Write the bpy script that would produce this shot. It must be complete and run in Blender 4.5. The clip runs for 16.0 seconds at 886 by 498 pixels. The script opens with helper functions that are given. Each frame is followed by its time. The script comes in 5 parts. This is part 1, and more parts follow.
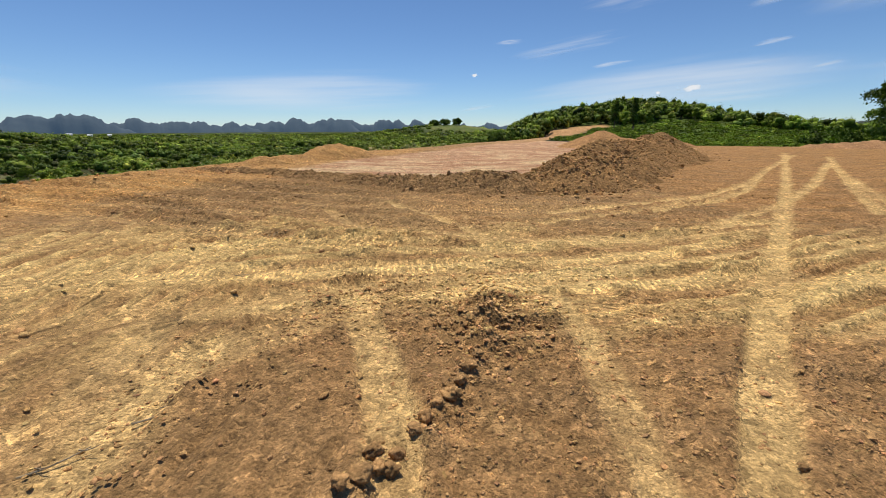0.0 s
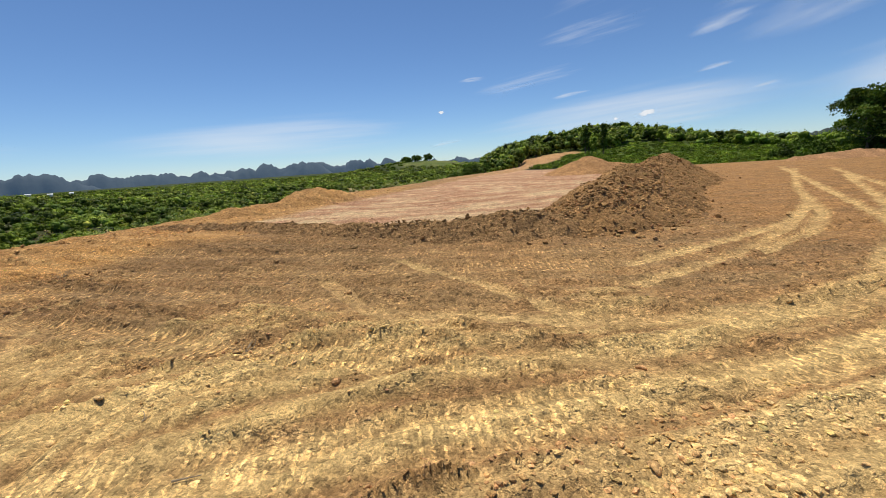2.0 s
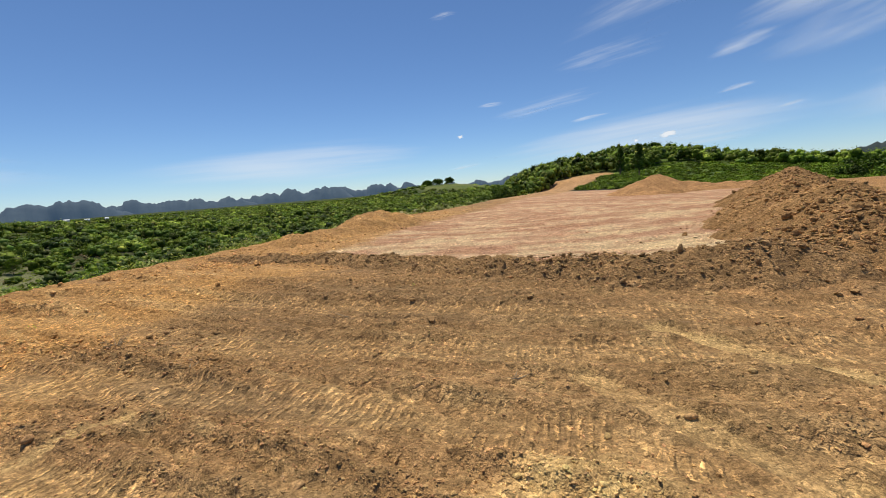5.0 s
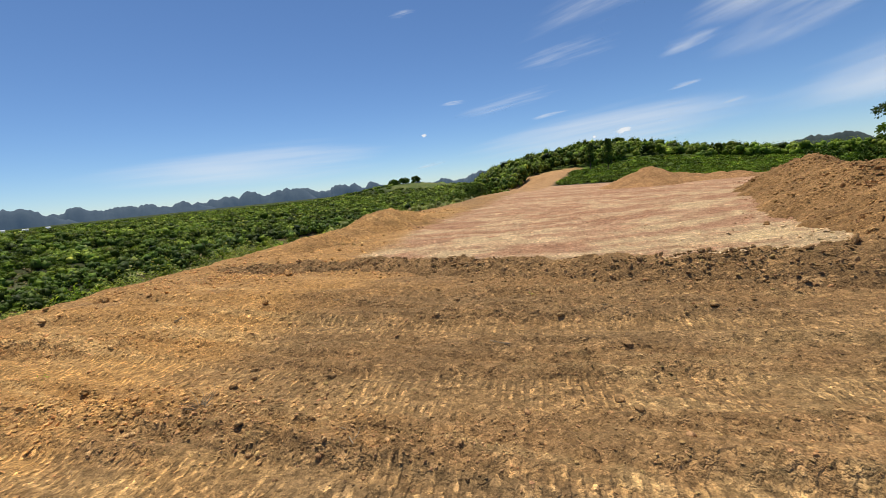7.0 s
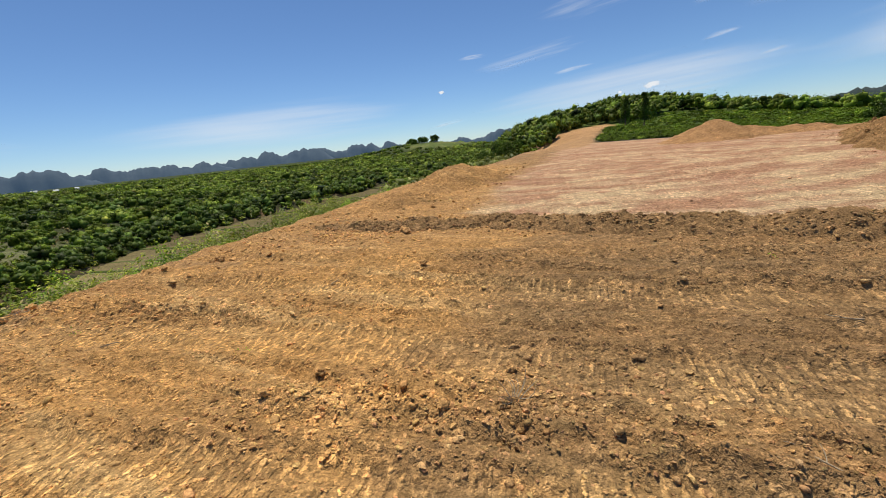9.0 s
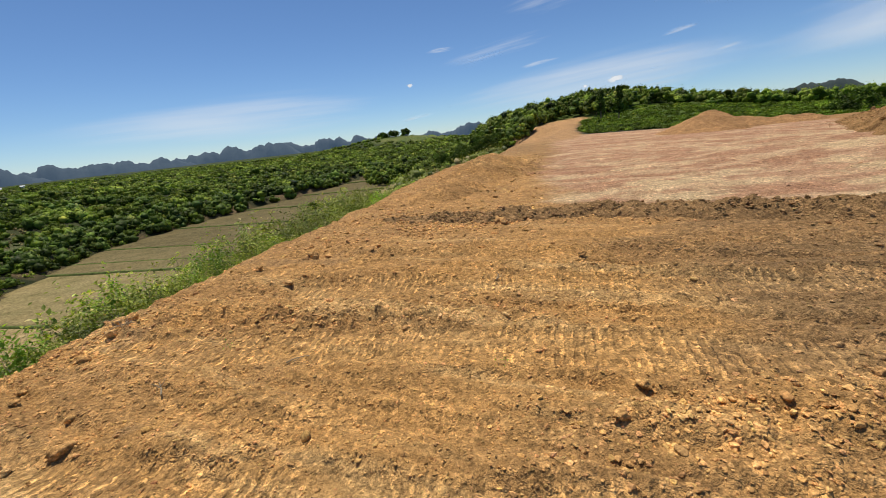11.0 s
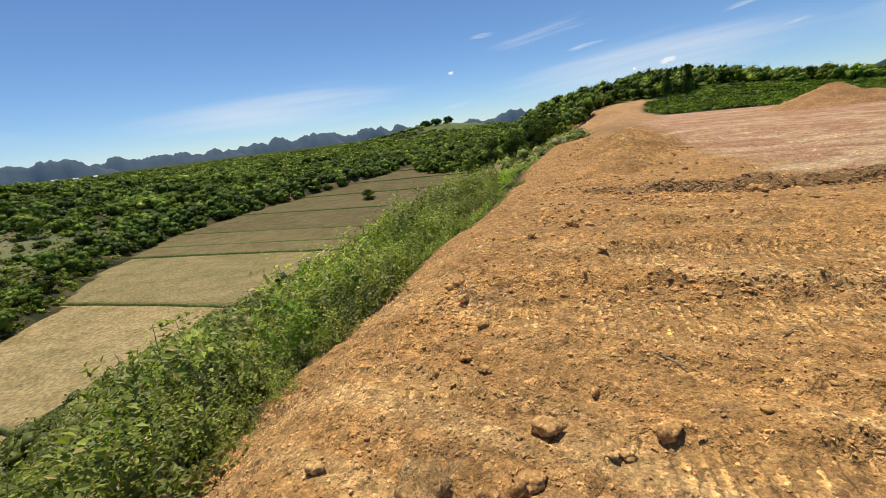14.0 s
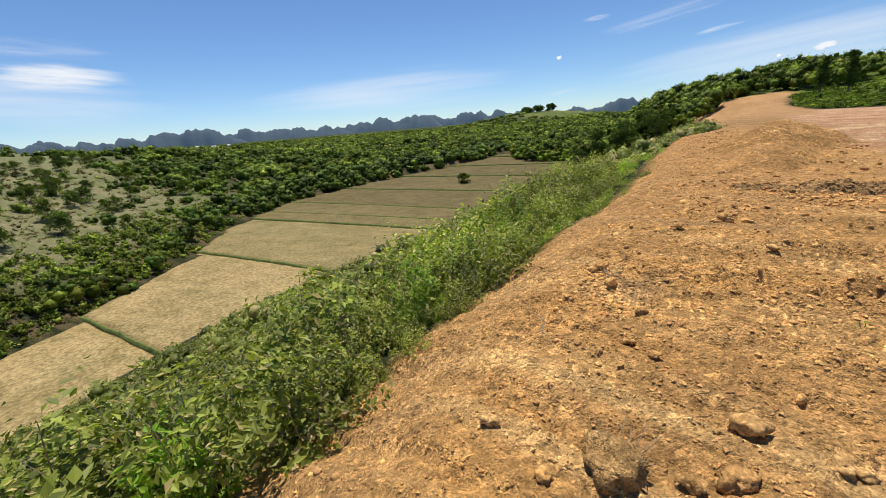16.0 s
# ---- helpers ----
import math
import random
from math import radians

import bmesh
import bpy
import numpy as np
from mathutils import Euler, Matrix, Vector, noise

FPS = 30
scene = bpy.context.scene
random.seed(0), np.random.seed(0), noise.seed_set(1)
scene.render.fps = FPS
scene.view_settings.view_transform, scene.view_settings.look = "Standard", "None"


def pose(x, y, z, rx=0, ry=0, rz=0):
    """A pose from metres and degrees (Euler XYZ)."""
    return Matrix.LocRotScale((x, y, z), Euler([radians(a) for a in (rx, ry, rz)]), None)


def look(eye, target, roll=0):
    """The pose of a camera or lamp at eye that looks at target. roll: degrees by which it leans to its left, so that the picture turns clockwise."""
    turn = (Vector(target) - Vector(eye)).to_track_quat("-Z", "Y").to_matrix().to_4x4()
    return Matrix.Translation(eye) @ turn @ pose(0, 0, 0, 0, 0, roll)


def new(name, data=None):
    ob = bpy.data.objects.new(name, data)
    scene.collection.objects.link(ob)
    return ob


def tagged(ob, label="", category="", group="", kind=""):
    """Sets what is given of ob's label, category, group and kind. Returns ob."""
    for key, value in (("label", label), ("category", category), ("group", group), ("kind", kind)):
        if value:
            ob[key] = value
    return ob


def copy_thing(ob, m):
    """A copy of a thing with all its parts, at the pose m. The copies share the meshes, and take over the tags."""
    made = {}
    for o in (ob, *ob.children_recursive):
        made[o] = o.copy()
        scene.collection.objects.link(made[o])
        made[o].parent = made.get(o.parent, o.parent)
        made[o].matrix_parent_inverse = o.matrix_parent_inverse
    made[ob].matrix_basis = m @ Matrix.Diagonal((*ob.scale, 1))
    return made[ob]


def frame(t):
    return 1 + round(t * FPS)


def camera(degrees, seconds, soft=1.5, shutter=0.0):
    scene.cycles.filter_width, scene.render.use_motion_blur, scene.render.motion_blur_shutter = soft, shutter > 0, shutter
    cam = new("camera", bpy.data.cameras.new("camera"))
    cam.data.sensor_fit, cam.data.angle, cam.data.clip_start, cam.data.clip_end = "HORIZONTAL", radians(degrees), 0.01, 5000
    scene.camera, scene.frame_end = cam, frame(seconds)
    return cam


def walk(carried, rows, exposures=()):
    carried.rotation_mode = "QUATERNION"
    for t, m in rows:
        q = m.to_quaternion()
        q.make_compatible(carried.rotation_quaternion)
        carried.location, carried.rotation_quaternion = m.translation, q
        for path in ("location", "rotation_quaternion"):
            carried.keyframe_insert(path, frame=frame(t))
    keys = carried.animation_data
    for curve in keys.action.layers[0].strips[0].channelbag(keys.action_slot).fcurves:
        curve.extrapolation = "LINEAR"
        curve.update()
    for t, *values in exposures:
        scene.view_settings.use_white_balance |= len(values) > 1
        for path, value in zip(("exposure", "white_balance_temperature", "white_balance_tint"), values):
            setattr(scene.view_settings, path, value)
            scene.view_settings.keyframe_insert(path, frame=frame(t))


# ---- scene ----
cam = camera(94.3, 16.0, 0.5)

PATH = [
    (0, (-0.061, 0.247, 1.639), (-0.25, 2.157, 1.078), -0.2),
    (0.5, (-0.123, 0.899, 1.605), (-0.559, 2.762, 1.022), 0.7),
    (1, (-0.476, 1.453, 1.606), (-1.143, 3.251, 1.036), -1.0),
    (1.5, (-0.831, 2.025, 1.628), (-1.299, 3.914, 1.163), -3.0),
    (2, (-1.246, 2.592, 1.661), (-1.329, 4.548, 1.253), -3.8),
    (2.5, (-1.624, 3.087, 1.625), (-1.515, 5.04, 1.209), -3.6),
    (3, (-2.111, 3.598, 1.616), (-2.095, 5.559, 1.221), -3.1),
    (3.5, (-2.56, 4.084, 1.602), (-2.727, 6.049, 1.267), -4.1),
    (4, (-3.09, 4.504, 1.645), (-3.357, 6.465, 1.354), -4.0),
    (6.5, (-5.833, 6.247, 1.661), (-5.82, 8.224, 1.358), -4.9),
    (7, (-6.445, 6.507, 1.687), (-6.456, 8.482, 1.374), -5.6),
    (7.5, (-7.056, 6.679, 1.692), (-7.112, 8.647, 1.342), -5.9),
    (8, (-7.666, 6.981, 1.678), (-7.77, 8.938, 1.276), -6.0),
    (8.5, (-8.244, 7.226, 1.655), (-8.369, 9.17, 1.199), -5.9),
    (11, (-11.282, 7.961, 1.726), (-11.259, 9.889, 1.195), -6.2),
    (11.5, (-11.914, 8.139, 1.741), (-11.91, 10.072, 1.228), -6.5),
    (12, (-12.499, 8.252, 1.719), (-12.53, 10.188, 1.22), -6.8),
    (12.5, (-13.104, 8.375, 1.734), (-13.176, 10.311, 1.238), -7.1),
    (13, (-13.706, 8.38, 1.654), (-13.815, 10.309, 1.137), -7.3),
    (13.5, (-14.287, 8.465, 1.643), (-14.427, 10.385, 1.1), -7.4),
    (14, (-14.754, 8.49, 1.629), (-14.923, 10.403, 1.068), -7.1),
    (14.5, (-15.049, 8.589, 1.602), (-15.264, 10.495, 1.036), -6.8),
    (15, (-15.202, 8.534, 1.609), (-15.482, 10.436, 1.056), -6.4),
    (15.5, (-15.271, 8.474, 1.58), (-15.692, 10.349, 1.028), -5.6),
    (16, (-15.336, 8.389, 1.54), (-15.915, 10.213, 0.957), -4.6),
]
walk(cam, [(t, look(eye, target, roll)) for t, eye, target, roll in PATH], [(0, 0.0), (4, 0.04), (8.5, 0.03), (11, -0.05), (12.5, -0.04), (14.5, 0.12), (16, 0.18)])

# ---- world, sun ----
SUN = Vector((-0.14, 0.28, 0.95)).normalized()
world = bpy.data.worlds.new("sky")
scene.world = world
world.use_nodes = True
sky = world.node_tree.nodes.new("ShaderNodeTexSky")
sky.sky_type, sky.sun_disc = "NISHITA", False
sky.sun_elevation, sky.sun_rotation = math.asin(SUN.z), math.atan2(SUN.x, SUN.y)
sky.altitude, sky.air_density, sky.dust_density, sky.ozone_density = 1800, 1.0, 0.0, 6.0
back = world.node_tree.nodes["Background"]
back.inputs["Strength"].default_value = 0.102
clear_air = world.node_tree.nodes.new("ShaderNodeMix")
clear_air.data_type, clear_air.blend_type = "RGBA", "MULTIPLY"
clear_air.inputs[0].default_value, clear_air.inputs[7].default_value = 1.0, (0.86, 0.95, 1.03, 1)
world.node_tree.links.new(sky.outputs[0], clear_air.inputs[6])
world.node_tree.links.new(clear_air.outputs[2], back.inputs["Color"])
sun = new("sun", bpy.data.lights.new("sun", "SUN"))
sun.data.energy, sun.data.angle, sun.data.color = 5.0, radians(0.53), (1.0, 0.9, 0.77)
sun.rotation_mode = "QUATERNION"
sun.rotation_quaternion = SUN.to_track_quat("Z", "Y")


# ---- materials ----
def material(name):
    m = bpy.data.materials.new(name)
    m.use_nodes = True
    t = m.node_tree
    return m, t, t.nodes["Principled BSDF"], t.nodes["Material Output"]


def node(t, kind, ins=(), **props):
    n = t.nodes.new(kind)
    for k, v in props.items():
        setattr(n, k, v)
    for k, v in dict(ins).items():
        if isinstance(v, bpy.types.NodeSocket):
            t.links.new(v, n.inputs[k])
        else:
            n.inputs[k].default_value = v
    return n


def calc(t, op, a, b=0.0, c=0.0):
    return node(t, "ShaderNodeMath", {0: a, 1: b, 2: c}, operation=op).outputs[0]


def mixed(t, fac, a, b, kind="MIX"):
    n = node(t, "ShaderNodeMix", {0: fac, 6: a, 7: b}, data_type="RGBA", blend_type=kind)
    return n.outputs[2]


def grain(t, at, scale, detail=4, rough=0.55):
    return node(t, "ShaderNodeTexNoise", {"Vector": at, "Scale": scale, "Detail": detail, "Roughness": rough}).outputs[0]


def spread(t, value, low, high):
    return node(t, "ShaderNodeMapRange", {0: value, 1: 0.33, 2: 0.67, 3: low, 4: high}).outputs[0]


def grey(v):
    return (v, v, v, 1)


def soil_material(name, tread, relief_strength=1.0):
    """Dry laterite soil: colour from the tint attribute, broken up by grain at three sizes, with pits and crumbs as relief."""
    m, t, bsdf, out = material(name)
    at = node(t, "ShaderNodeNewGeometry").outputs["Position"]
    tint = node(t, "ShaderNodeAttribute", attribute_name="tint").outputs["Color"]
    big, mid, fine = grain(t, at, 1.7, 5), grain(t, at, 9, 6, 0.7), grain(t, at, 60, 3, 0.7)
    warp = node(t, "ShaderNodeMix", {0: 0.06, 4: at, 5: node(t, "ShaderNodeTexNoise", {"Vector": at, "Scale": 20.0, "Detail": 2.0}).outputs["Color"]}, data_type="VECTOR").outputs[1]
    coarse = node(t, "ShaderNodeTexVoronoi", {"Vector": warp, "Scale": 24.0}, feature="F1")
    small = node(t, "ShaderNodeTexVoronoi", {"Vector": warp, "Scale": 62.0}, feature="F1")
    loose = node(t, "ShaderNodeMapRange", {0: calc(t, "ADD", calc(t, "MULTIPLY", big, 0.5), calc(t, "MULTIPLY", mid, 0.5)), 1: 0.42, 2: 0.56, 3: 0.35, 4: 1.4}).outputs[0]
    speck = node(t, "ShaderNodeSeparateColor", {0: small.outputs["Color"]}).outputs[0]
    speck2 = node(t, "ShaderNodeSeparateColor", {0: coarse.outputs["Color"]}).outputs[1]
    v = calc(t, "MULTIPLY", spread(t, big, 0.82, 1.18), spread(t, mid, 0.72, 1.28))
    v = calc(t, "MULTIPLY", v, spread(t, fine, 0.74, 1.26))
    lie = node(t, "ShaderNodeMapping", {"Vector": at, "Rotation": (0, 0, 0.18), "Scale": (0.7, 7.0, 3.0)}).outputs[0]
    drag = grain(t, lie, 1.3, 3, 0.5)
    v = calc(t, "MULTIPLY", v, spread(t, drag, 0.92, 1.08))
    v = calc(t, "MULTIPLY", v, calc(t, "MULTIPLY_ADD", speck, 0.5, 0.77))
    v = calc(t, "MULTIPLY", v, calc(t, "MULTIPLY_ADD", speck2, 0.3, 0.85))
    pebble = node(t, "ShaderNodeMapRange", {0: speck2, 1: 0.92, 2: 0.94, 3: 1.0, 4: 1.25}).outputs[0]
    hollow = node(t, "ShaderNodeMapRange", {0: speck2, 1: 0.05, 2: 0.08, 3: 0.8, 4: 1.0}).outputs[0]
    v = calc(t, "MULTIPLY", v, calc(t, "MULTIPLY", pebble, hollow))
    col = mixed(t, 1.0, tint, node(t, "ShaderNodeCombineColor", {0: calc(t, "MULTIPLY", v, 0.98), 1: calc(t, "MULTIPLY", v, 0.965), 2: calc(t, "MULTIPLY", v, 0.93)}).outputs[0], "MULTIPLY")
    height = calc(t, "ADD", calc(t, "ADD", calc(t, "MULTIPLY", mid, 0.042), calc(t, "MULTIPLY", drag, 0.012)), calc(t, "MULTIPLY", fine, 0.016))
    crumbs = calc(t, "ADD", calc(t, "MULTIPLY", calc(t, "SUBTRACT", 0.7, coarse.outputs["Distance"]), 0.026), calc(t, "MULTIPLY", calc(t, "SUBTRACT", 0.7, small.outputs["Distance"]), 0.012))
    height = calc(t, "ADD", height, calc(t, "MULTIPLY", crumbs, loose))
    lumps = node(t, "ShaderNodeTexVoronoi", {"Vector": warp, "Scale": 10.5}, feature="F1").outputs["Distance"]
    height = calc(t, "ADD", height, calc(t, "MULTIPLY", calc(t, "MULTIPLY", calc(t, "SUBTRACT", 0.7, lumps), 0.05), loose))
    if tread:
        s = node(t, "ShaderNodeAttribute", attribute_name="tread_s").outputs["Fac"]
        k = node(t, "ShaderNodeAttribute", attribute_name="tread_m").outputs["Fac"]
        wobble = calc(t, "MULTIPLY", calc(t, "SUBTRACT", grain(t, at, 5, 4), 0.5), 4.2)
        wave = calc(t, "SINE", calc(t, "ADD", calc(t, "MULTIPLY", s, 2 * math.pi / 0.076), wobble))
        worn = node(t, "ShaderNodeMapRange", {0: grain(t, at, 2.3, 5, 0.65), 1: 0.4, 2: 0.54, 3: 0.0, 4: 1.0}).outputs[0]
        k = calc(t, "MULTIPLY", k, worn)
        bars = calc(t, "MULTIPLY", node(t, "ShaderNodeMapRange", {0: wave, 1: -0.4, 2: 0.7, 3: 0.0, 4: 1.0}).outputs[0], k)
        height = calc(t, "ADD", height, calc(t, "MULTIPLY", bars, 0.03))
        chips = calc(t, "MULTIPLY", bars, node(t, "ShaderNodeMapRange", {0: speck2, 1: 0.3, 2: 0.8, 3: 0.0, 4: 1.0}).outputs[0])
        col = mixed(t, chips, col, mixed(t, 1.0, col, (1.85, 1.82, 1.7, 1), "MULTIPLY"))
    bump = node(t, "ShaderNodeBump", {"Height": height, "Strength": relief_strength, "Distance": 1.0})
    t.links.new(col, bsdf.inputs["Base Color"])
    t.links.new(bump.outputs[0], bsdf.inputs["Normal"])
    bsdf.inputs["Roughness"].default_value = 0.95
    bsdf.inputs["Specular IOR Level"].default_value = 0.15
    return m


def leaf_material(name, dark, light, odd, share=0.15, lucent=0.35, gloss=0.4, crowns=False):
    """Leaves whose hue differs from leaf to leaf, and which let some sun through."""
    m, t, bsdf, out = material(name)
    r = node(t, "ShaderNodeNewGeometry").outputs["Random Per Island"]
    per = node(t, "ShaderNodeObjectInfo").outputs["Random"]
    at = node(t, "ShaderNodeNewGeometry").outputs["Position"]
    col = mixed(t, r, (*dark, 1), (*light, 1))
    pick = node(t, "ShaderNodeMapRange", {0: calc(t, "FRACT", calc(t, "MULTIPLY", r, 7.31)), 1: 1 - share, 2: 1 - share + 0.02, 3: 0.0, 4: 1.0}).outputs[0]
    col = mixed(t, pick, col, (*odd, 1))
    patch = calc(t, "MULTIPLY", calc(t, "MULTIPLY", spread(t, grain(t, at, 0.1, 3), 0.7, 1.3), spread(t, grain(t, at, 0.55, 2), 0.65, 1.35)), node(t, "ShaderNodeMapRange", {0: per, 1: 0, 2: 1, 3: 0.88 if crowns else 0.6, 4: 1.12 if crowns else 1.4}).outputs[0])
    if crowns:
        own = node(t, "ShaderNodeAttribute", attribute_name="crown").outputs["Fac"]
        patch = calc(t, "MULTIPLY", patch, calc(t, "MULTIPLY_ADD", own, 1.25, 0.4))
        col = mixed(t, calc(t, "MULTIPLY", calc(t, "FRACT", calc(t, "MULTIPLY", own, 9.7)), 0.45), col, mixed(t, 1.0, col, (1.25, 1.05, 0.9, 1), "MULTIPLY"))
    col = mixed(t, 1.0, col, node(t, "ShaderNodeCombineColor", {0: patch, 1: patch, 2: patch}).outputs[0], "MULTIPLY")
    t.links.new(col, bsdf.inputs["Base Color"])
    bsdf.inputs["Roughness"].default_value = 0.55
    bsdf.inputs["Specular IOR Level"].default_value = gloss
    through_leaf = node(t, "ShaderNodeBsdfTranslucent", {"Color": mixed(t, 1.0, col, (1.3, 1.4, 0.6, 1), "MULTIPLY")})
    both = node(t, "ShaderNodeMixShader", {0: lucent, 1: bsdf.outputs[0], 2: through_leaf.outputs[0]})
    t.links.new(both.outputs[0], out.inputs["Surface"])
    return m


def rough_material(name, a, b, scale, bumpy=0.02, rough=0.9):
    m, t, bsdf, out = material(name)
    at = node(t, "ShaderNodeNewGeometry").outputs["Position"]
    n1, n2 = grain(t, at, scale, 5), grain(t, at, scale * 9, 4, 0.7)
    v = calc(t, "ADD", calc(t, "MULTIPLY", n1, 0.6), calc(t, "MULTIPLY", n2, 0.4))
    col = mixed(t, spread(t, v, 0.0, 1.0), (*a, 1), (*b, 1))
    t.links.new(col, bsdf.inputs["Base Color"])
    bump = node(t, "ShaderNodeBump", {"Height": n2, "Strength": 0.8, "Distance": bumpy})
    t.links.new(bump.outputs[0], bsdf.inputs["Normal"])
    bsdf.inputs["Roughness"].default_value = rough
    bsdf.inputs["Specular IOR Level"].default_value = 0.2
    return m


SOIL = soil_material("soil", True, 0.86)
CLOD = soil_material("clod_soil", False, 0.3)
HEAP = soil_material("heap_soil", False, 0.9)
WEED = leaf_material("weed_leaves", (0.11, 0.145, 0.022), (0.36, 0.41, 0.068), (0.47, 0.39, 0.16), 0.13, 0.3, 0.35)
DARKWEED = leaf_material("deep_green_weeds", (0.09, 0.14, 0.024), (0.25, 0.32, 0.055), (0.3, 0.27, 0.08), 0.1, 0.22)
FRESH = leaf_material("fresh_leaves", (0.13, 0.24, 0.02), (0.26, 0.4, 0.04), (0.36, 0.4, 0.06), 0.2, 0.45)
PLANT = leaf_material("plantation_leaves", (0.065, 0.108, 0.012), (0.125, 0.19, 0.02), (0.19, 0.235, 0.03), 0.1, 0.2, 0.08, True)
PALE = leaf_material("pale_leaves", (0.105, 0.155, 0.022), (0.18, 0.245, 0.034), (0.26, 0.29, 0.05), 0.1, 0.2, 0.08, True)
DARK = leaf_material("dark_leaves", (0.04, 0.075, 0.011), (0.09, 0.15, 0.02), (0.14, 0.18, 0.03), 0.1, 0.16, 0.12, True)
FIELD = leaf_material("crop_leaves", (0.065, 0.12, 0.011), (0.13, 0.2, 0.018), (0.2, 0.23, 0.025), 0.1, 0.14, 0.06, True)
DRYGRASS = leaf_material("dry_grass", (0.13, 0.105, 0.048), (0.28, 0.225, 0.115), (0.2, 0.2, 0.07), 0.2, 0.12, 0.06, True)
BARK = rough_material("bark", (0.09, 0.065, 0.045), (0.2, 0.16, 0.12), 6)
TWIG = rough_material("dry_twig", (0.22, 0.17, 0.1), (0.4, 0.33, 0.22), 30, 0.004)
BUND = rough_material("bund_grass", (0.075, 0.11, 0.024), (0.2, 0.25, 0.07), 1.5, 0.08)
WALLPAINT = rough_material("pale_wall", (0.6, 0.6, 0.57), (0.75, 0.75, 0.72), 2, 0.004, 0.7)
TIN = rough_material("tin_roof", (0.38, 0.42, 0.47), (0.52, 0.55, 0.58), 1, 0.004, 0.45)


def straw_material():
    """Cut paddy: straw and stubble in drill rows, with damp greenish patches."""
    m, t, bsdf, out = material("paddy_stubble")
    at = node(t, "ShaderNodeNewGeometry").outputs["Position"]
    stretch = node(t, "ShaderNodeMapping", {"Vector": at, "Scale": (0.25, 0.8, 1.0), "Rotation": (0, 0, 0.5)}).outputs[0]
    rows, wide, fine = grain(t, stretch, 0.8, 5, 0.65), grain(t, at, 0.16, 6, 0.65), grain(t, at, 3.2, 4, 0.7)
    col = mixed(t, spread(t, rows, 0, 1), (0.17, 0.13, 0.06, 1), (0.3, 0.225, 0.11, 1))
    col = mixed(t, spread(t, wide, 0.0, 0.6), col, (0.125, 0.12, 0.048, 1))
    col = mixed(t, spread(t, grain(t, at, 0.4, 5, 0.7), 0.0, 0.5), col, (0.4, 0.32, 0.175, 1))
    v = spread(t, fine, 0.6, 1.4)
    col = mixed(t, 1.0, col, node(t, "ShaderNodeObjectInfo").outputs["Color"], "MULTIPLY")
    col = mixed(t, 1.0, col, node(t, "ShaderNodeCombineColor", {0: v, 1: v, 2: v}).outputs[0], "MULTIPLY")
    t.links.new(col, bsdf.inputs["Base Color"])
    bump = node(t, "ShaderNodeBump", {"Height": calc(t, "ADD", fine, rows), "Strength": 0.5, "Distance": 0.05})
    t.links.new(bump.outputs[0], bsdf.inputs["Normal"])
    bsdf.inputs["Roughness"].default_value = 0.95
    bsdf.inputs["Specular IOR Level"].default_value = 0.1
    return m


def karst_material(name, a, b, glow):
    """Far limestone hills, a distance backdrop: haze of kilometres of air painted as bluish colour and a faint glow."""
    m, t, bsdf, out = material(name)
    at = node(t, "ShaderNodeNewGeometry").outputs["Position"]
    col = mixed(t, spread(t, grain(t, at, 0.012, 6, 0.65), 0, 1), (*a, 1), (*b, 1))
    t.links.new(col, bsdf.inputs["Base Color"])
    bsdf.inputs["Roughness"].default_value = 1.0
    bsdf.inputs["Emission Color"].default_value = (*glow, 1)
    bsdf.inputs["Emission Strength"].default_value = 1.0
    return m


def cloud_material(name, density, stretch, scale, sharp):
    m, t, bsdf, out = material(name)
    at = node(t, "ShaderNodeTexCoord").outputs["Object"]
    own = node(t, "ShaderNodeObjectInfo").outputs["Random"]
    moved = node(t, "ShaderNodeVectorMath", {0: at, 1: node(t, "ShaderNodeCombineXYZ", {0: calc(t, "MULTIPLY", own, 37.0), 1: calc(t, "MULTIPLY", own, 91.0), 2: own}).outputs[0]}, operation="ADD").outputs[0]
    n = grain(t, node(t, "ShaderNodeMapping", {"Vector": moved, "Scale": stretch}).outputs[0], scale, 6, 0.58)
    far = node(t, "ShaderNodeVectorMath", {0: at}, operation="LENGTH").outputs["Value"]
    fall = node(t, "ShaderNodeMapRange", {0: far, 1: 0.15, 2: 1.0, 3: 1.0, 4: 0.0}, interpolation_type="SMOOTHSTEP").outputs[0]
    soft = node(t, "ShaderNodeMapRange", {0: calc(t, "ADD", n, calc(t, "MULTIPLY", calc(t, "SUBTRACT", fall, 0.5), 0.5)), 1: 0.52, 2: 0.52 + sharp, 3: 0.0, 4: density}, interpolation_type="SMOOTHSTEP").outputs[0]
    soft = calc(t, "MULTIPLY", soft, fall)
    # the sunlit white of the cloud is put in as emission
    glow = node(t, "ShaderNodeEmission", {"Color": (0.93, 0.96, 1.0, 1), "Strength": 0.85})
    clear = node(t, "ShaderNodeBsdfTransparent")
    both = node(t, "ShaderNodeMixShader", {0: soft, 1: clear.outputs[0], 2: glow.outputs[0]})
    t.links.new(both.outputs[0], out.inputs["Surface"])
    return m


STRAW = straw_material()
# air haze is put into these base colours and their weak blue emission
KARST = karst_material("far_limestone_painted_haze", (0.008, 0.015, 0.018), (0.03, 0.042, 0.042), (0.029, 0.057, 0.1))
KARST_NEAR = karst_material("limestone_painted_haze", (0.008, 0.016, 0.011), (0.022, 0.034, 0.02), (0.007, 0.014, 0.022))


